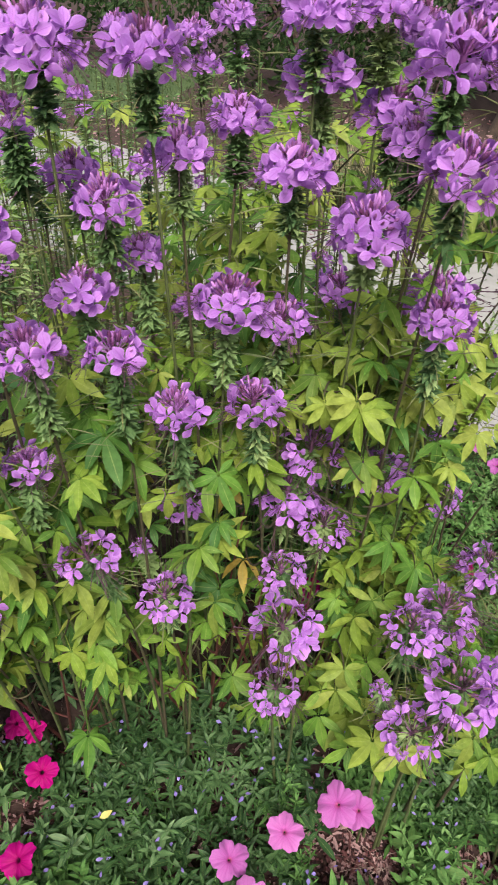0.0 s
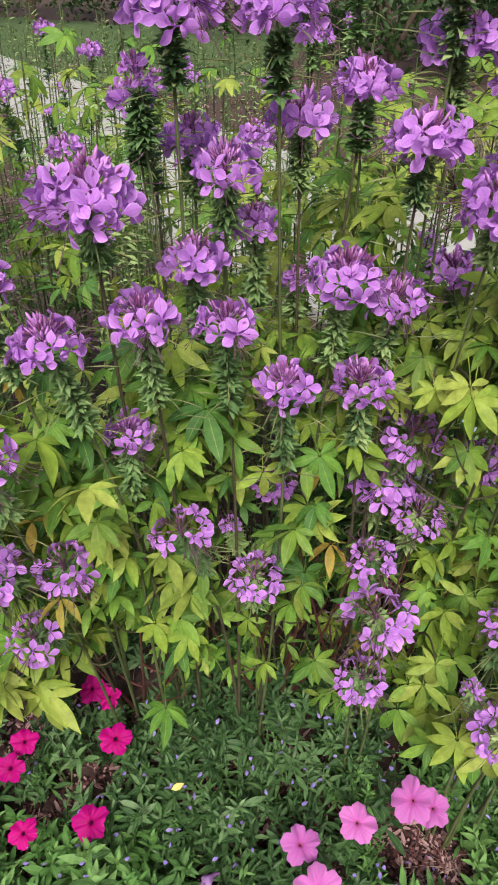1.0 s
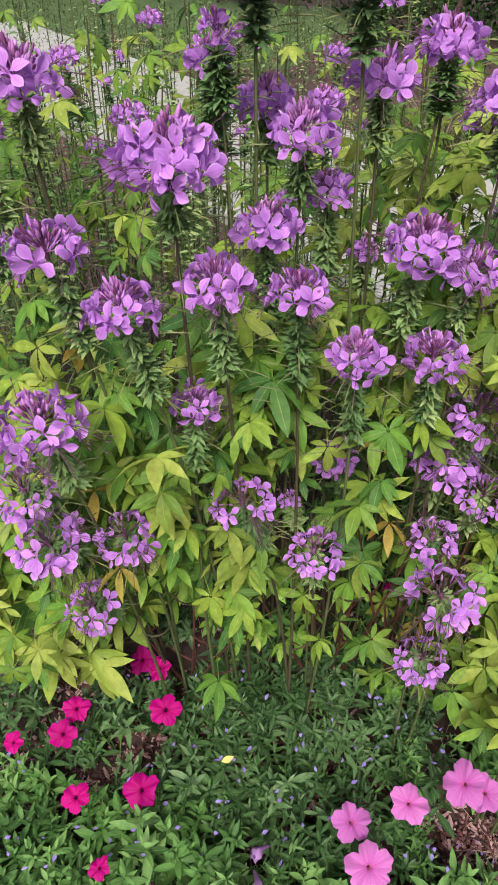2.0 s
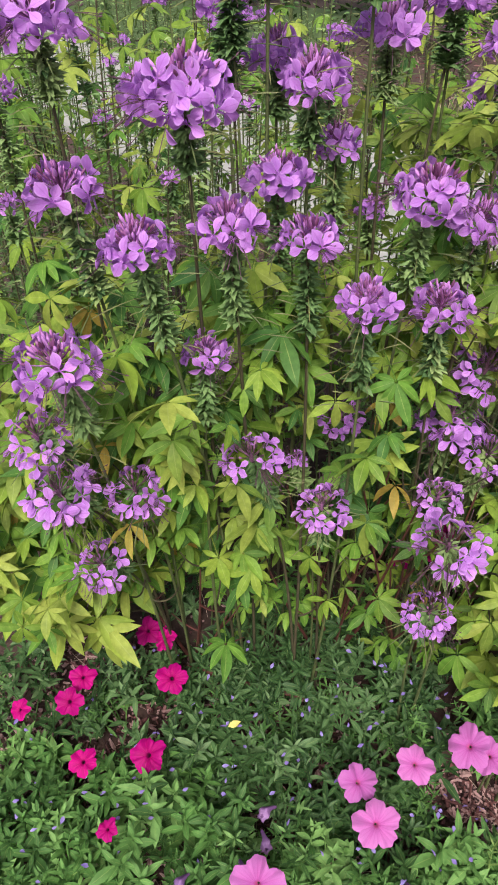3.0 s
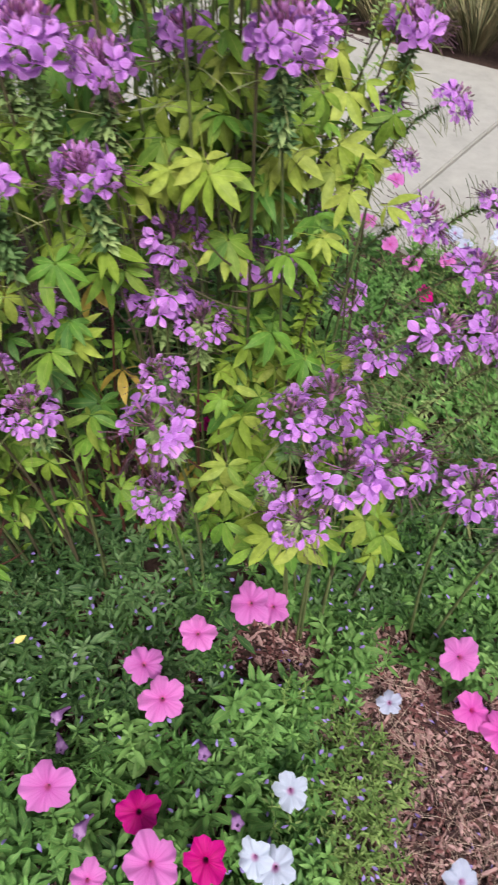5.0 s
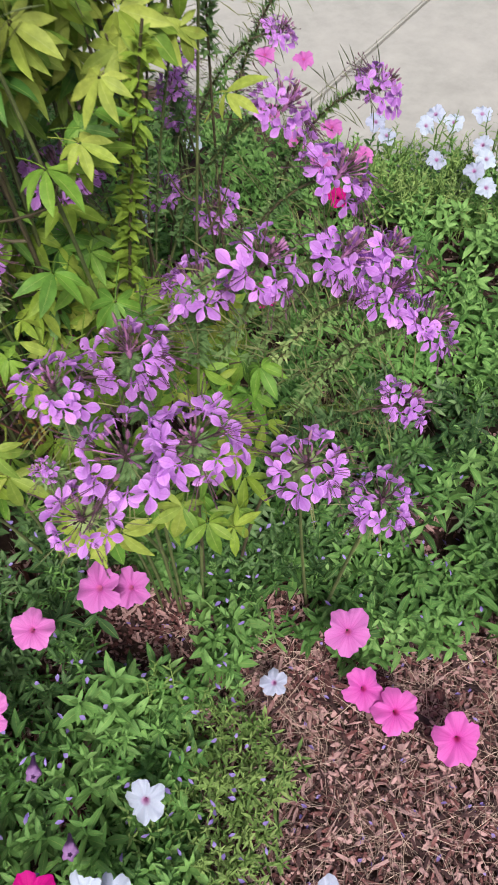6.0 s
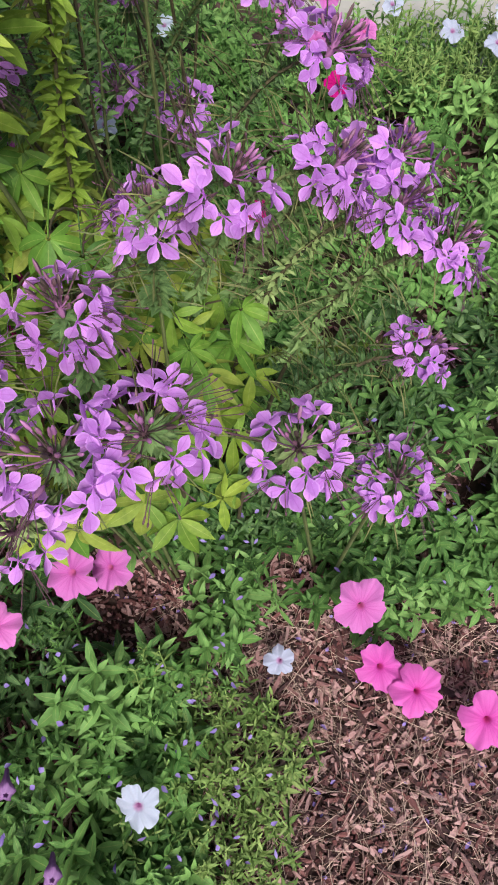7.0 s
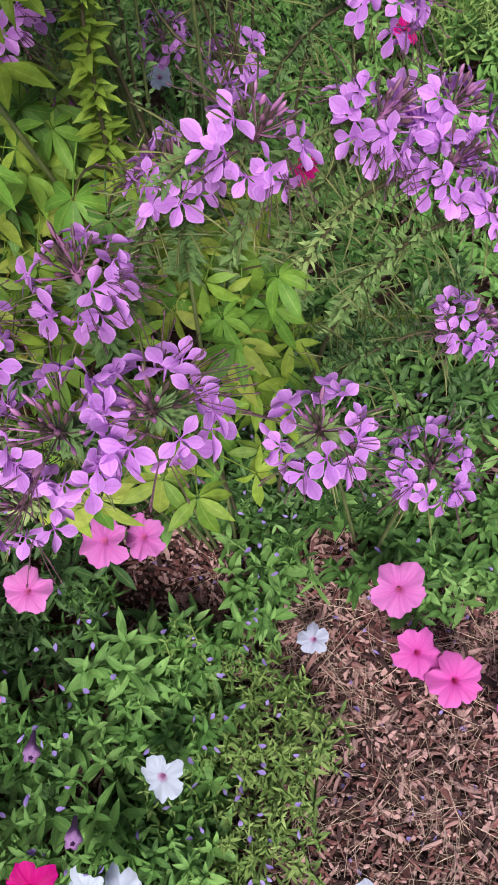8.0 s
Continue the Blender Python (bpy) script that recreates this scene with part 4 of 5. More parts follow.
def petunia_mesh(seed, kind):
    """A ruffled trumpet of five fused petals, its face along z."""
    r = random.Random(seed)
    s = Shape()
    rows, uvs = [], []
    around = 70
    wave = [r.uniform(-1, 1) for i in range(5)]
    profile = [(0.05, -0.42), (0.10, -0.16), (0.18, -0.02), (0.42, 0.05), (0.72, 0.06), (0.92, 0.02), (1.0, -0.04)]
    for rad, h in profile:
        row, uv = [], []
        for j in range(around + 1):
            a = 2 * math.pi * j / around
            k = rad * (1 + rad * rad * (0.30 * abs(math.cos(2.5 * a)) ** 0.7 - 0.18 + 0.035 * math.cos(15 * a + wave[0] * 3) + 0.06 * math.sin(a * 2 + wave[3] * 3) + 0.04 * math.sin(a * 3 + wave[4] * 3)))
            z = h + rad * rad * (0.12 * math.cos(5 * a + math.pi) + 0.06 * math.sin(7 * a + wave[3] * 4) + 0.16 * math.sin(2 * a + wave[1] * 3) + 0.08 * math.sin(9 * a + wave[2] * 3) + 0.05 * rad * math.sin(17 * a + wave[0] * 5) + 0.12 * math.sin(a + wave[4] * 4))
            row.append(Vector((k * math.cos(a), k * math.sin(a), z)))
            uv.append((j / around, rad))
        rows.append(row)
        uvs.append(uv)
    s.grid(rows, uvs)
    return s.mesh("flower", PETUNIA[kind])


CALYX = plain_material("calyx", (0.06, 0.13, 0.03), (0.11, 0.19, 0.05), 40, 0.7)
s = Shape()
s.tube([(0, 0, -0.41), (0, 0, -0.75), (0.05, 0, -1.6)], [0.05, 0.05, 0.035], 7)
for i in range(5):
    a = i * 1.2566
    s.blade(axes((0, 0, -0.75), (math.cos(a), math.sin(a), 0.2), (math.cos(a) * 0.5, math.sin(a) * 0.5, 0.8)), 0.34, 0.12, 0.1, 0.2, 3)
CALYX_MESH = s.mesh("calyx", CALYX)
BLOOMS = {kind: [petunia_mesh(300 + i, kind) for i in range(6)] for kind in "rpkw"}
CLUMPS, BLOOM_AT = [], []
COLOURS = {"r": "crimson", "p": "soft pink", "k": "bright pink", "w": "white"}


def petunia(x, y, kind):
    """A low plant; its shoots and flowers are added below."""
    plant = thing("petunia", (x, y, 0), f"low spreading petunia with {COLOURS[kind]} flowers and green leaves", "flower", "petunias in the bed")
    CLUMPS.append((plant, kind))
    return plant


def clump_of(p, kind=None):
    rows = [c for c in CLUMPS if kind is None or c[1] == kind] or CLUMPS
    return min(rows, key=lambda c: (c[0].location.x - p[0]) ** 2 + (c[0].location.y - p[1]) ** 2)[0]


for x, y, kind in (
    (-0.45, 0.80, "r"), (-0.22, 0.78, "r"), (-0.28, 1.05, "r"), (-0.10, 0.55, "r"), (0.08, 0.78, "p"), (0.28, 0.92, "p"), (0.14, 0.55, "p"), (0.30, 0.60, "r"),
    (0.42, 0.70, "w"), (0.05, 1.02, "p"), (0.40, 1.03, "p"), (0.66, 1.02, "w"), (0.80, 0.98, "k"), (0.98, 1.05, "k"), (1.00, 1.35, "k"), (0.62, 1.60, "r"),
    (0.75, 1.95, "p"), (0.45, 2.05, "w"), (0.15, 1.80, "p"), (1.05, 1.75, "w"), (0.70, 2.35, "p"), (1.08, 2.35, "w"), (1.35, 2.2, "w"), (1.30, 1.5, "k"), (0.25, 2.35, "w"), (0.25, 1.50, "r"),
):
    petunia(x, y, kind)


def bloom(kind, x, y, z, size, face=None):
    plant = clump_of((x, y), kind)
    BLOOM_AT.append((x, y, z, size))
    face = face or Vector((rnd.uniform(-0.3, 0.3), rnd.uniform(-0.75, -0.3), 1.0))
    m = axes((x, y, z), face, (rnd.uniform(-1, 1), 1, 0), size * 0.88)
    fl = part("flower", rnd.choice(BLOOMS[kind]), plant, Matrix.Translation(-Vector(plant.location)) @ m)
    part("calyx", CALYX_MESH, fl, None, "green calyx and flower stalk")
    return fl


# Crimson and soft pink flowers along the front.
for kind, x, y, z, size in [
    ("r", -0.184, 0.825, 0.22, 0.035), ("r", -0.291, 0.774, 0.22, 0.027), ("r", -0.208, 0.987, 0.22, 0.033), ("r", -0.379, 0.930, 0.22, 0.028), ("r", -0.377, 0.873, 0.22, 0.030),
    ("r", -0.304, 1.077, 0.22, 0.031), ("r", -0.261, 1.070, 0.22, 0.027), ("r", -0.459, 0.826, 0.22, 0.022), ("r", -0.193, 0.683, 0.22, 0.020), ("p", 0.195, 0.862, 0.30, 0.034),
    ("p", 0.237, 0.798, 0.313, 0.039), ("p", 0.281, 0.924, 0.30, 0.034), ("p", 0.369, 1.000, 0.280, 0.040), ("p", 0.411, 1.019, 0.238, 0.034), ("p", 0.087, 0.648, 0.33, 0.041),
    ("p", 0.173, 0.533, 0.33, 0.027), ("r", 0.221, 0.635, 0.282, 0.034), ("p", 0.258, 0.558, 0.33, 0.042), ("r", 0.327, 0.583, 0.247, 0.036),
]:
    bloom(kind, x, y, z, size)
# White and bright pink ones round the open mulch.
for kind, x, y, z, size in [
    ("w", 0.455, 0.710, 0.173, 0.033), ("w", 0.647, 0.908, 0.085, 0.025), ("w", 0.401, 0.588, 0.266, 0.029), ("w", 0.432, 0.583, 0.233, 0.034), ("p", 0.771, 0.964, 0.181, 0.042),
    ("k", 0.797, 0.888, 0.120, 0.038), ("k", 0.848, 0.853, 0.112, 0.041), ("k", 0.942, 0.811, 0.11, 0.043), ("w", 0.719, 0.587, 0.20, 0.031), ("p", 0.177, 1.828, 0.30, .03),
    ("w", 0.434, 2.349, 0.20, .03), ("w", 0.317, 2.019, 0.20, .03), ("r", 0.633, 1.639, 0.30, .03), ("r", 0.820, 2.089, 0.20, .03), ("r", 0.265, 1.455, 0.35, .03),
    ("r", 0.235, 1.532, 0.20, .03), ("r", 0.172, 1.511, 0.15, .03),
]:
    bloom(kind, x, y, z, size)
# Those beside the path.
for kind, x, y, z, size in [
    ("w", 0.940, 2.390, .22, 0.029), ("w", 0.963, 2.325, .22, 0.029), ("w", 1.107, 2.420, .22, 0.029), ("w", 1.151, 2.378, .22, 0.029), ("w", 1.234, 2.417, .22, 0.029),
    ("w", 1.081, 2.210, .22, 0.029), ("w", 1.169, 2.159, .22, 0.029), ("w", 1.209, 2.208, .22, 0.029), ("w", 1.074, 2.366, .22, 0.029), ("w", 1.210, 2.271, .22, 0.029),
    ("w", 1.187, 2.089, .22, 0.029), ("p", 0.740, 2.481, 0.35, .03), ("p", 0.806, 2.241, 0.30, .03), ("p", 0.886, 2.190, 0.25, .03), ("p", 0.636, 2.510, 0.35, .03),
    ("p", 0.650, 2.321, 0.30, .03), ("p", 0.721, 2.268, 0.25, .03), ("p", 0.780, 2.169, 0.25, .03),
]:
    bloom(kind, x, y, z, size)


s = Shape()
ring = [[Vector((k * (1 + 0.25 * math.sin(5 * a)) * math.cos(a) + lean, k * (1 + 0.25 * math.sin(5 * a)) * math.sin(a), h)) for a in (0.3927 * j for j in range(17))] for k, h, lean in ((0.0022, 0.0, 0), (0.0028, 0.012, 0), (0.0045, 0.024, 0.002), (0.0085, 0.033, 0.006), (0.0095, 0.037, 0.009), (0.003, 0.039, 0.01))]
s.grid(ring, [[(j / 16, 0.15 + 0.15 * i) for j in range(17)] for i in range(6)])
SPENT = s.mesh("spent_flower", petal_material("wilted petal", (0.34, 0.16, 0.42), (0.42, 0.25, 0.50), (0.22, 0.07, 0.28), 0.5))


def spent_flower(x, y, z):
    """A closed, wilted trumpet that leans out of the leaves."""
    plant = clump_of((x, y))
    part("spent_flower", SPENT, plant, Matrix.Translation(-Vector(plant.location)) @ axes((x, y, z - 0.02), (rnd.uniform(-0.6, 0.6), rnd.uniform(-0.9, -0.2), 0.8), (1, 0, 0), rnd.uniform(0.9, 1.2)), "wilted mauve trumpet")


for x, y, z in ((0.145, 0.635, 0.27), (0.06, 0.755, 0.27), (0.30, 0.755, 0.27), (0.04, 0.70, 0.27), (0.07, 0.80, 0.27), (-0.03, 0.66, 0.26), (0.36, 0.66, 0.24)):
    spent_flower(x, y, z)

HOLE = (0.435, 1.01)


def in_hole(x, y, more=0.0):
    return ((x - HOLE[0]) / 1.25) ** 2 + (y - HOLE[1]) ** 2 < (0.082 + more) ** 2


def mat_height(x, y):
    """How high the low plants stand over the soil; nothing where the mulch lies open."""
    h = (0.23 if -0.02 < x else 0.17) + 0.05 * noise.noise((x * 5, y * 5, 2.0)) if x < 0.40 else 0.10 + 0.035 * noise.noise((x * 6, y * 6, 2.0))
    if y > 1.25:
        h = 0.16 + 0.05 * noise.noise((x * 4, y * 4, 3.0))
    wob = 0.07 * noise.noise((x * 7, y * 7, 5.0))
    if x > 0.64 + 0.5 * wob and y < 0.93 + wob + max(0, x - 0.8) * 0.3 and not (x > 1.25):
        return 0
    if in_hole(x, y, 0.3 * wob):
        return 0
    if (x - 0.69) ** 2 + (y - 1.07) ** 2 < 0.055 ** 2 or (x - 1.1) ** 2 + ((y - 1.95) * 1.6) ** 2 < 0.10 ** 2 or (x - 0.98) ** 2 + ((y - 1.18) * 0.7) ** 2 < 0.05 ** 2:
        return 0
    if x < -0.40 and noise.noise((x * 8, y * 8, 9.0)) > 0.12 and y > 0.7:
        return 0
    for bx, by, bz, br in BLOOM_AT:
        if (x - bx) ** 2 + (y - 0.01 - by) ** 2 < (br + (0.045 if bz > 0.1 else 0.055)) ** 2:
            h = min(h, bz - 0.10)
        if h < 0.02:
            return 0
    if y < 0.30 + 0.12 * noise.noise((x * 6, y * 6, 11.0)) or x < -0.62 + 0.12 * noise.noise((x * 5, y * 5, 12.0)):
        return 0
    if x < -0.20 and y > 0.86 and noise.noise((x * 8, y * 8, 9.0)) > -0.05:
        return 0
    if x < 0.5 and y > 1.16 and y < 1.5:
        return (0.20 - 0.5 * (y - 1.16) if rnd.random() < 0.8 else 0) if y < 1.36 else (0.05 if rnd.random() < 0.25 else 0)
    return h


def thin_strip(x, y):
    """The narrow edge of fine, pale growth beside the open mulch."""
    return x > 0.49 + 0.05 * noise.noise((x * 7, y * 7, 5.0)) and y < 0.90


def scatter(x0, x1, y0, y1, step, meshes, low=1.0, strip=False):
    nx, ny = int((x1 - x0) / step), int((y1 - y0) / step)
    for i in range(nx):
        for j in range(ny):
            x, y = x0 + (i + rnd.random()) * step, y0 + (j + rnd.random()) * step
            h = mat_height(x, y)
            if not h or thin_strip(x, y) != strip or x + 0.55 * y > 2.9 or y > 3.20 - 0.67 * x or (x > 0.62 and y > 2.44):
                continue
            plant = clump_of((x, y))
            tilt = Vector((rnd.uniform(-0.4, 0.4), rnd.uniform(-0.55, 0.25), 1))
            part("leafy_shoot", rnd.choice(meshes), plant, Matrix.Translation(-Vector(plant.location)) @ axes((x, y, h * low * rnd.uniform(0.4, 1.05)), tilt, (rnd.uniform(-1, 1), rnd.uniform(-1, 1), 0), rnd.uniform(0.75, 1.2)))


scatter(-0.78, 0.60, 0.15, 0.84, 0.058, SHOOTS)
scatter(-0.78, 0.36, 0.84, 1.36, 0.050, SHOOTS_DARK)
scatter(0.36, 0.60, 0.84, 1.18, 0.056, SHOOTS)
scatter(-0.72, 0.60, 0.30, 1.18, 0.072, SHOOTS_FINE, 0.6)
scatter(0.40, 1.45, 0.30, 1.25, 0.056, SHOOTS)
scatter(0.40, 0.80, 0.30, 1.25, 0.064, SHOOTS_FINE, 0.7)
scatter(-0.1, 0.8, 1.25, 2.65, 0.072, SHOOTS_BRIGHT)
scatter(0.8, 1.7, 1.50, 2.65, 0.072, SHOOTS_BRIGHT)
scatter(-0.1, 1.7, 1.45, 2.65, 0.074, SHOOTS_FRESH, 0.95)
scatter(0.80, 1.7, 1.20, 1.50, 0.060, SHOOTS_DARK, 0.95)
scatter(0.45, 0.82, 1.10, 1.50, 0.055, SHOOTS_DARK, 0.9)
scatter(0.66, 1.5, 1.0, 1.4, 0.06, SHOOTS)
scatter(0.85, 1.35, 2.05, 2.44, 0.05, SHOOTS_PALE, 1.35)
scatter(-0.72, -0.12, 0.20, 0.90, 0.064, SHOOTS_BRIGHT)
scatter(-0.12, 0.36, 0.20, 0.90, 0.11, SHOOTS_BRIGHT)
scatter(-0.12, 0.36, 0.20, 0.90, 0.11, SHOOTS_FINE)
scatter(0.36, 0.62, 0.20, 0.92, 0.064, SHOOTS_BRIGHT)

scatter(0.36, 0.60, 0.40, 0.92, 0.052, SHOOTS_BRIGHT)
scatter(0.42, 0.72, 0.35, 0.92, 0.032, SHOOTS_PALE, 0.75, True)
scatter(0.42, 0.66, 0.35, 0.92, 0.060, SHOOTS_PALE, 1.0)
scatter(-0.16, 0.04, 0.78, 0.98, 0.07, SHOOTS_BROAD, 0.75)
scatter(0.10, 0.35, 0.70, 1.05, 0.13, SHOOTS_BROAD, 0.8)

# ---- background ----
def shrub(x, y, wide, tall, seed):
    r = random.Random(seed)
    plant = thing("shrub", (x, y, 0), "dark green leafy shrub in deep shade behind the lawn", "shrub", "shrubs behind the lawn")
    for i in range(6):
        a = r.uniform(0, 6.28)
        s = Shape()
        s.tube(arc((0, 0, -0.03), (0.1 * math.cos(a), 0.1 * math.sin(a), tall * 0.5), (wide * 0.4 * math.cos(a), wide * 0.4 * math.sin(a), tall * 0.85), 4), [0.035, 0.03, 0.025, 0.018, 0.01], 5)
        part("branch", s.mesh("branch", BARK), plant)
    s = Shape()
    for i in range(1900):
        d = Vector((r.gauss(0, 1), r.gauss(0, 1), r.gauss(0, 1))).normalized()
        k = r.uniform(0.7, 1.0) * (1 + 0.25 * noise.noise(d * 2.3 + Vector((seed, 0, 0))))
        side = k / 2 if d.z > 0 else k / 2 / max(math.hypot(d.x, d.y), 0.35)
        p = Vector((d.x * wide * side, d.y * wide * side, tall * 0.5 + d.z * tall * 0.5 * k))
        if p.z > 0.08:
            s.blade(axes(p, d + Vector((r.uniform(-0.8, 0.8), r.uniform(-0.8, 0.8), 0.4)), (r.uniform(-1, 1), r.uniform(-1, 1), r.uniform(-1, 0.5))), r.uniform(0.07, 0.13), 0.05, 0.3, 0.2, 2)
    part("crown", s.mesh("crown", SHRUB), plant)


for i, (x, y, wide, tall) in enumerate(((-6.8, 12.2, 2.4, 1.8), (-4.9, 12.4, 2.6, 2.0), (-3.2, 11.9, 2.3, 1.9), (-1.5, 11.6, 2.2, 1.8), (0.3, 11.2, 2.2, 1.8), (2.2, 10.8, 2.4, 1.8), (-8.9, 12.3, 2.6, 1.9), (4.2, 10.6, 2.4, 1.8), (-0.7, 9.7, 1.9, 1.5), (0.9, 9.9, 2.0, 1.7), (2.9, 9.4, 2.0, 1.6))):
    shrub(x, y, wide, tall, 500 + i)

tree = thing("tree", (1.75, 8.2, 0), "brown tree trunk with ridged bark behind the path", "tree")
s = Shape()
rows, uvs = [], []
for i in range(15):
    z = -0.05 + 3.4 * i / 14
    r0 = 0.24 + 0.16 * math.exp(-max(z, 0) * 5)
    rows.append([Vector(((r0 + 0.022 * abs(math.sin(k * 2.1 + z * 0.7))) * math.cos(6.2832 * k / 48), (r0 + 0.022 * abs(math.sin(k * 2.1 + z * 0.7))) * math.sin(6.2832 * k / 48), z)) for k in range(48)])
    rows[-1].append(rows[-1][0])
    uvs.append([(k / 48, i / 14) for k in range(49)])
s.grid(rows, uvs)
part("trunk", s.mesh("trunk", BARK), tree)

def grass_clump(x, y, tall, seed):
    """An arching tuft of narrow, half-dry blades."""
    r = random.Random(seed)
    s = Shape()
    for i in range(170):
        a = r.uniform(0, 6.28)
        out = Vector((math.cos(a), math.sin(a), 0))
        n = tall * r.uniform(0.55, 1.1)
        s.blade(axes(out * r.uniform(0, 0.09) - UP * 0.03, UP * 0.5 - out, UP + out * r.uniform(0.05, 0.7)), n, r.uniform(0.006, 0.011), r.uniform(0.1, 0.9), 0.3, 5, 0.3)
    ob = new("ornamental_grass", s.mesh("ornamental_grass", DRY_GRASS))
    ob.location = (x, y, 0)
    tagged(ob, "arching tuft of olive half-dry ornamental grass beyond the path", "grass", "grass tufts beyond the path")


for i in range(24):
    along = -2.2 + 0.16 * i + rnd.uniform(-0.08, 0.08)
    away = 1.62 + 0.45 * (i % 2) + rnd.uniform(0, 0.15)
    grass_clump(0.71 + 0.829 * along + 0.559 * away, 3.02 - 0.559 * along + 0.829 * away, rnd.uniform(0.42, 0.7), 800 + i)

# ---- loose bits on the ground ----
def chip_mesh(seed):
    """A torn splinter of bark, a flat piece with a ragged outline."""
    r = random.Random(seed)
    n = r.choice((6, 7, 8))
    verts, faces = [], []
    bend = r.uniform(-0.5, 0.5)
    for top in (0, 1):
        for i in range(n):
            a = 2 * math.pi * (i + 0.35 * r.uniform(-1, 1)) / n
            k = r.uniform(0.62, 1.05)
            x, y = 0.5 * math.cos(a) * k, 0.5 * math.sin(a) * k
            verts.append((x, y + bend * x * x, (0.5 if top else -0.5) * r.uniform(0.6, 1.2) + 1.6 * bend * x * x))
    faces.append(tuple(range(n - 1, -1, -1)))
    faces.append(tuple(range(n, 2 * n)))
    faces += [(i, (i + 1) % n, n + (i + 1) % n, n + i) for i in range(n)]
    me = bpy.data.meshes.new("bark_chip")
    me.from_pydata(verts, [], faces)
    me.materials.append(CHIP)
    return me


CHIPS = [chip_mesh(700 + i) for i in range(16)]


def chip_pose(x, y):
    long = 0.006 + 0.036 * rnd.random() ** 2.8
    return Matrix.Translation((x, y, rnd.uniform(0.006, 0.022))) @ Matrix.Rotation(rnd.uniform(0, 6.28), 4, "Z") @ Matrix.Rotation(rnd.gauss(0, 0.25), 4, "X") @ Matrix.Rotation(rnd.gauss(0, 0.2), 4, "Y") @ Matrix.Diagonal((long, min(long, rnd.uniform(0.0025, 0.010)), rnd.uniform(0.002, 0.006), 1))


for i in range(300):
    part("bark_chip", rnd.choice(CHIPS), bed, chip_pose(rnd.uniform(0.50, 1.05), rnd.uniform(0.42, 0.98)) @ Matrix.Diagonal((1.5, 1.7, 1.1, 1)))
verts, faces = [], []
for i in range(36000):
    if i >= 30000:
        x, y = rnd.uniform(-0.65, 0.35), rnd.uniform(0.55, 1.2)
    elif i >= 27000:
        x, y = rnd.uniform(0.7, 1.35), rnd.uniform(1.0, 2.3)
    elif i >= 22000:
        x, y = rnd.uniform(-5, 4.5), rnd.uniform(4.6, 9)
    elif i < 16500:
        x, y = rnd.uniform(0.40, 1.3), rnd.uniform(0.35, 1.2)
    else:
        x, y = rnd.uniform(-0.8, 1.4), rnd.uniform(0.3, 2.4)
    # Some lie in the bare patch under the corner.
    if i < 900:
        x, y = rnd.uniform(HOLE[0] - 0.12, HOLE[0] + 0.12), rnd.uniform(HOLE[1] - 0.1, HOLE[1] + 0.1)
    m, me, start = chip_pose(x, y) @ Matrix.Scale(2.2 if 22000 <= i < 27000 else 1.0, 4), CHIPS[i % 16], len(verts)
    verts += [tuple(m @ v.co) for v in me.vertices]
    faces += [tuple(start + k for k in p.vertices) for p in me.polygons]
me = bpy.data.meshes.new("bark_mulch")
me.from_pydata(verts, [], faces)
me.materials.append(CHIP)
tagged(part("bark_mulch", me, bed, None, "loose reddish-brown bark mulch"), kind="stuff")

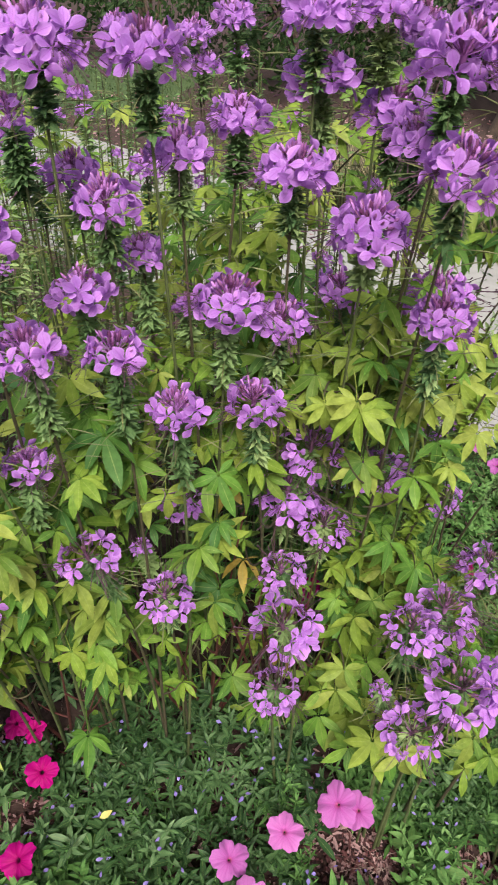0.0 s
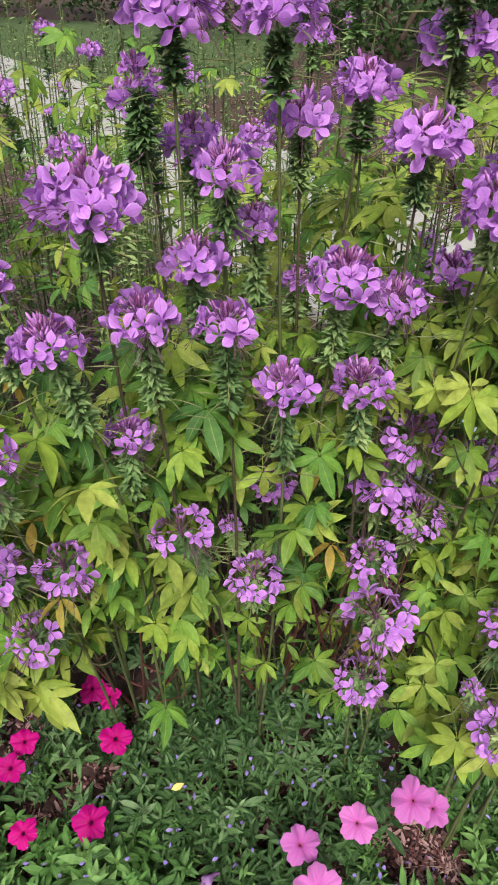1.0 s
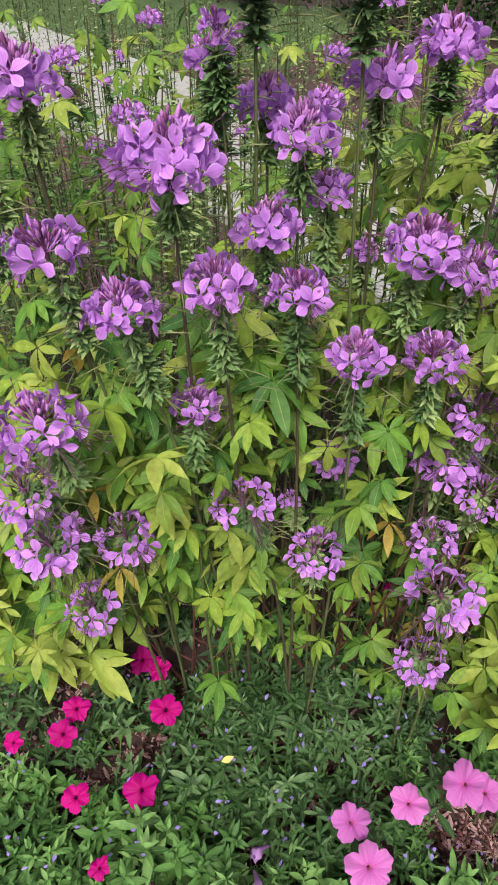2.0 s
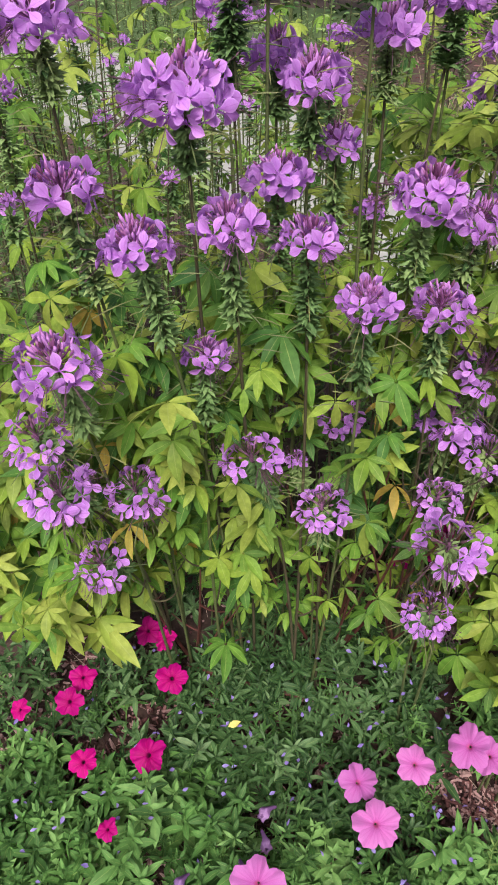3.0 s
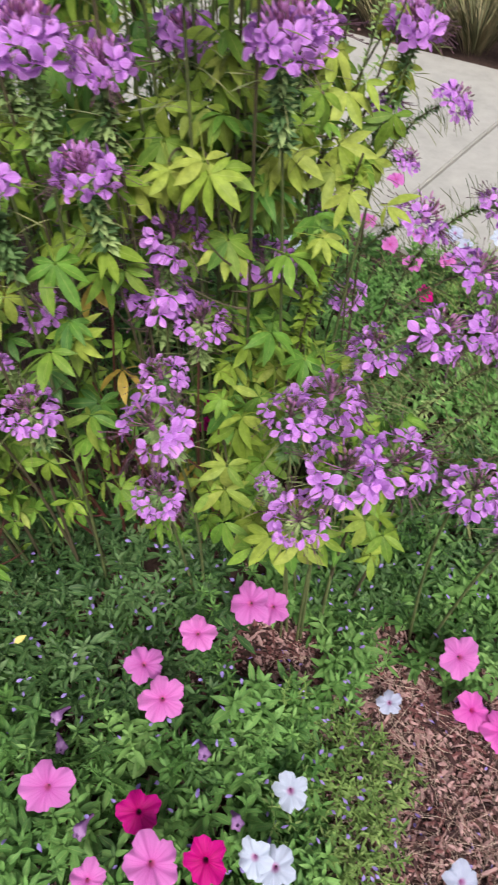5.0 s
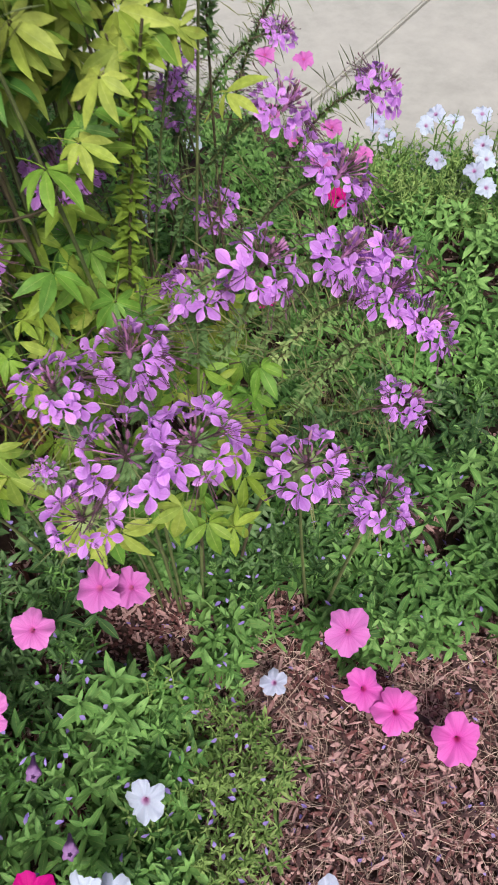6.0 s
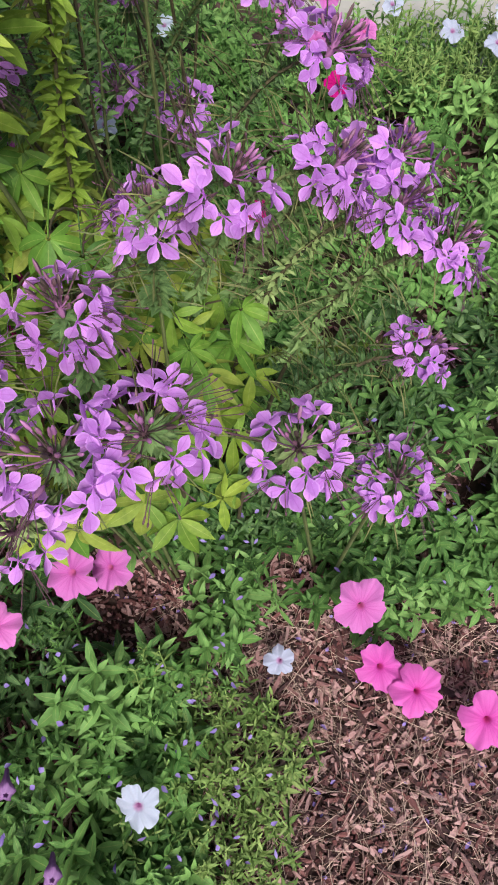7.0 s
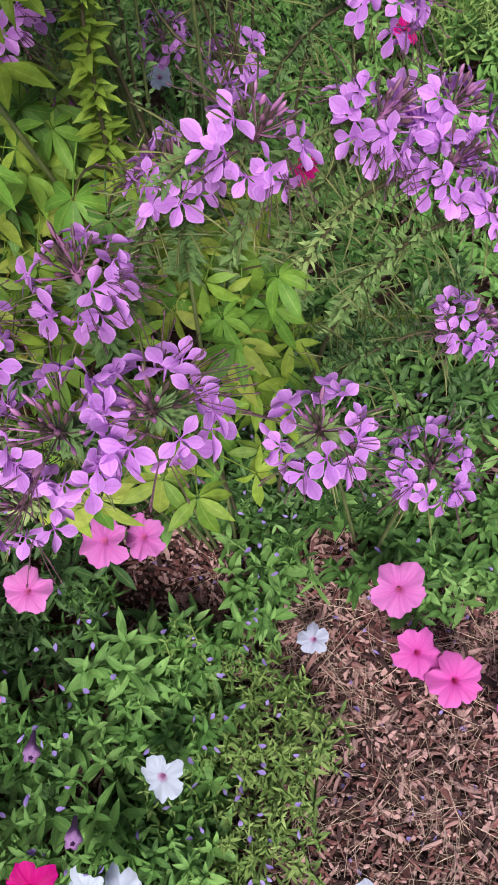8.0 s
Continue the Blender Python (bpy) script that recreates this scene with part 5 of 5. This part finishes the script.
s = Shape()
for i in range(4600):
    if i < 3900:
        x, y = rnd.uniform(0.45, 1.2), rnd.uniform(0.35, 1.05)
    else:
        x, y = rnd.uniform(-0.8, 1.3), rnd.uniform(0.4, 1.9)
    a, n = rnd.uniform(0, 6.28), rnd.uniform(0.03, 0.11)
    d = Vector((math.cos(a), math.sin(a), rnd.uniform(-0.06, 0.1)))
    p = Vector((x, y, rnd.uniform(0.006, 0.022)))
    s.tube(arc(p, p + d * n * 0.5 + Vector((rnd.uniform(-0.012, 0.012), rnd.uniform(-0.012, 0.012), 0.006)), p + d * n, 3), [0.0004, 0.0005, 0.0005, 0.0003], 3)
tagged(new("straw", s.mesh("straw", STRAW)), "dry pale straw and needles lying on the mulch", "straw", "", "stuff")

s = Shape()
for i in range(480):
    x, y = (rnd.uniform(-0.5, 0.6), rnd.uniform(0.45, 1.15)) if i < 240 else (rnd.uniform(0.3, 1.1), rnd.uniform(0.45, 1.3))
    h = mat_height(x, y)
    z = h * rnd.uniform(0.9, 1.15) + 0.035 if h else 0.018
    s.blade(axes((x, y, z), (rnd.uniform(-0.8, 0.8), rnd.uniform(-0.9, 0.5), 1), (rnd.uniform(-1, 1), rnd.uniform(-1, 1), 0)), rnd.uniform(0.008, 0.015), rnd.uniform(0.004, 0.0075), rnd.uniform(0, 0.6), rnd.uniform(0.1, 0.7), 4, 0.6, 0.2)
tagged(new("fallen_petals", s.mesh("fallen_petals", FALLEN)), "small faded violet petals fallen on leaves and mulch", "petals", "", "stuff")

stem = Shape()
stem.tube(arc((-0.24, 1.10, 0.10), (-0.05, 1.06, 0.15), (0.16, 1.13, 0.09), 8), [0.004, 0.0045, 0.005, 0.005, 0.005, 0.0045, 0.004, 0.0035, 0.003], 7)
stem.tube(arc((-0.10, 1.09, 0.12), (-0.04, 1.02, 0.10), (0.03, 0.99, 0.06), 5), [0.003, 0.003, 0.0028, 0.0025, 0.002, 0.0015], 6)
stem.tube(arc((0.15, 1.13, 0.0), (0.16, 1.13, 0.05), (0.16, 1.13, 0.09), 3), [0.004] * 4, 6)
tagged(new("fallen_twig", stem.mesh("fallen_twig", STEM_RED)), "dark red bent twig leaning over the soil", "twig")

s = Shape()
s.blade(axes((-0.055, 0.905, 0.262), (0.2, -0.6, 1), (0.7, 0.5, 0.2)), 0.026, 0.012, 0.3, 0.4, 4)
YELLOW = plain_material("yellow leaf", (0.42, 0.37, 0.09), (0.56, 0.50, 0.15), 60, 0.6)
tagged(new("fallen_leaf", s.mesh("fallen_leaf", YELLOW)), "small bright yellow leaf fallen on the petunias", "leaf")
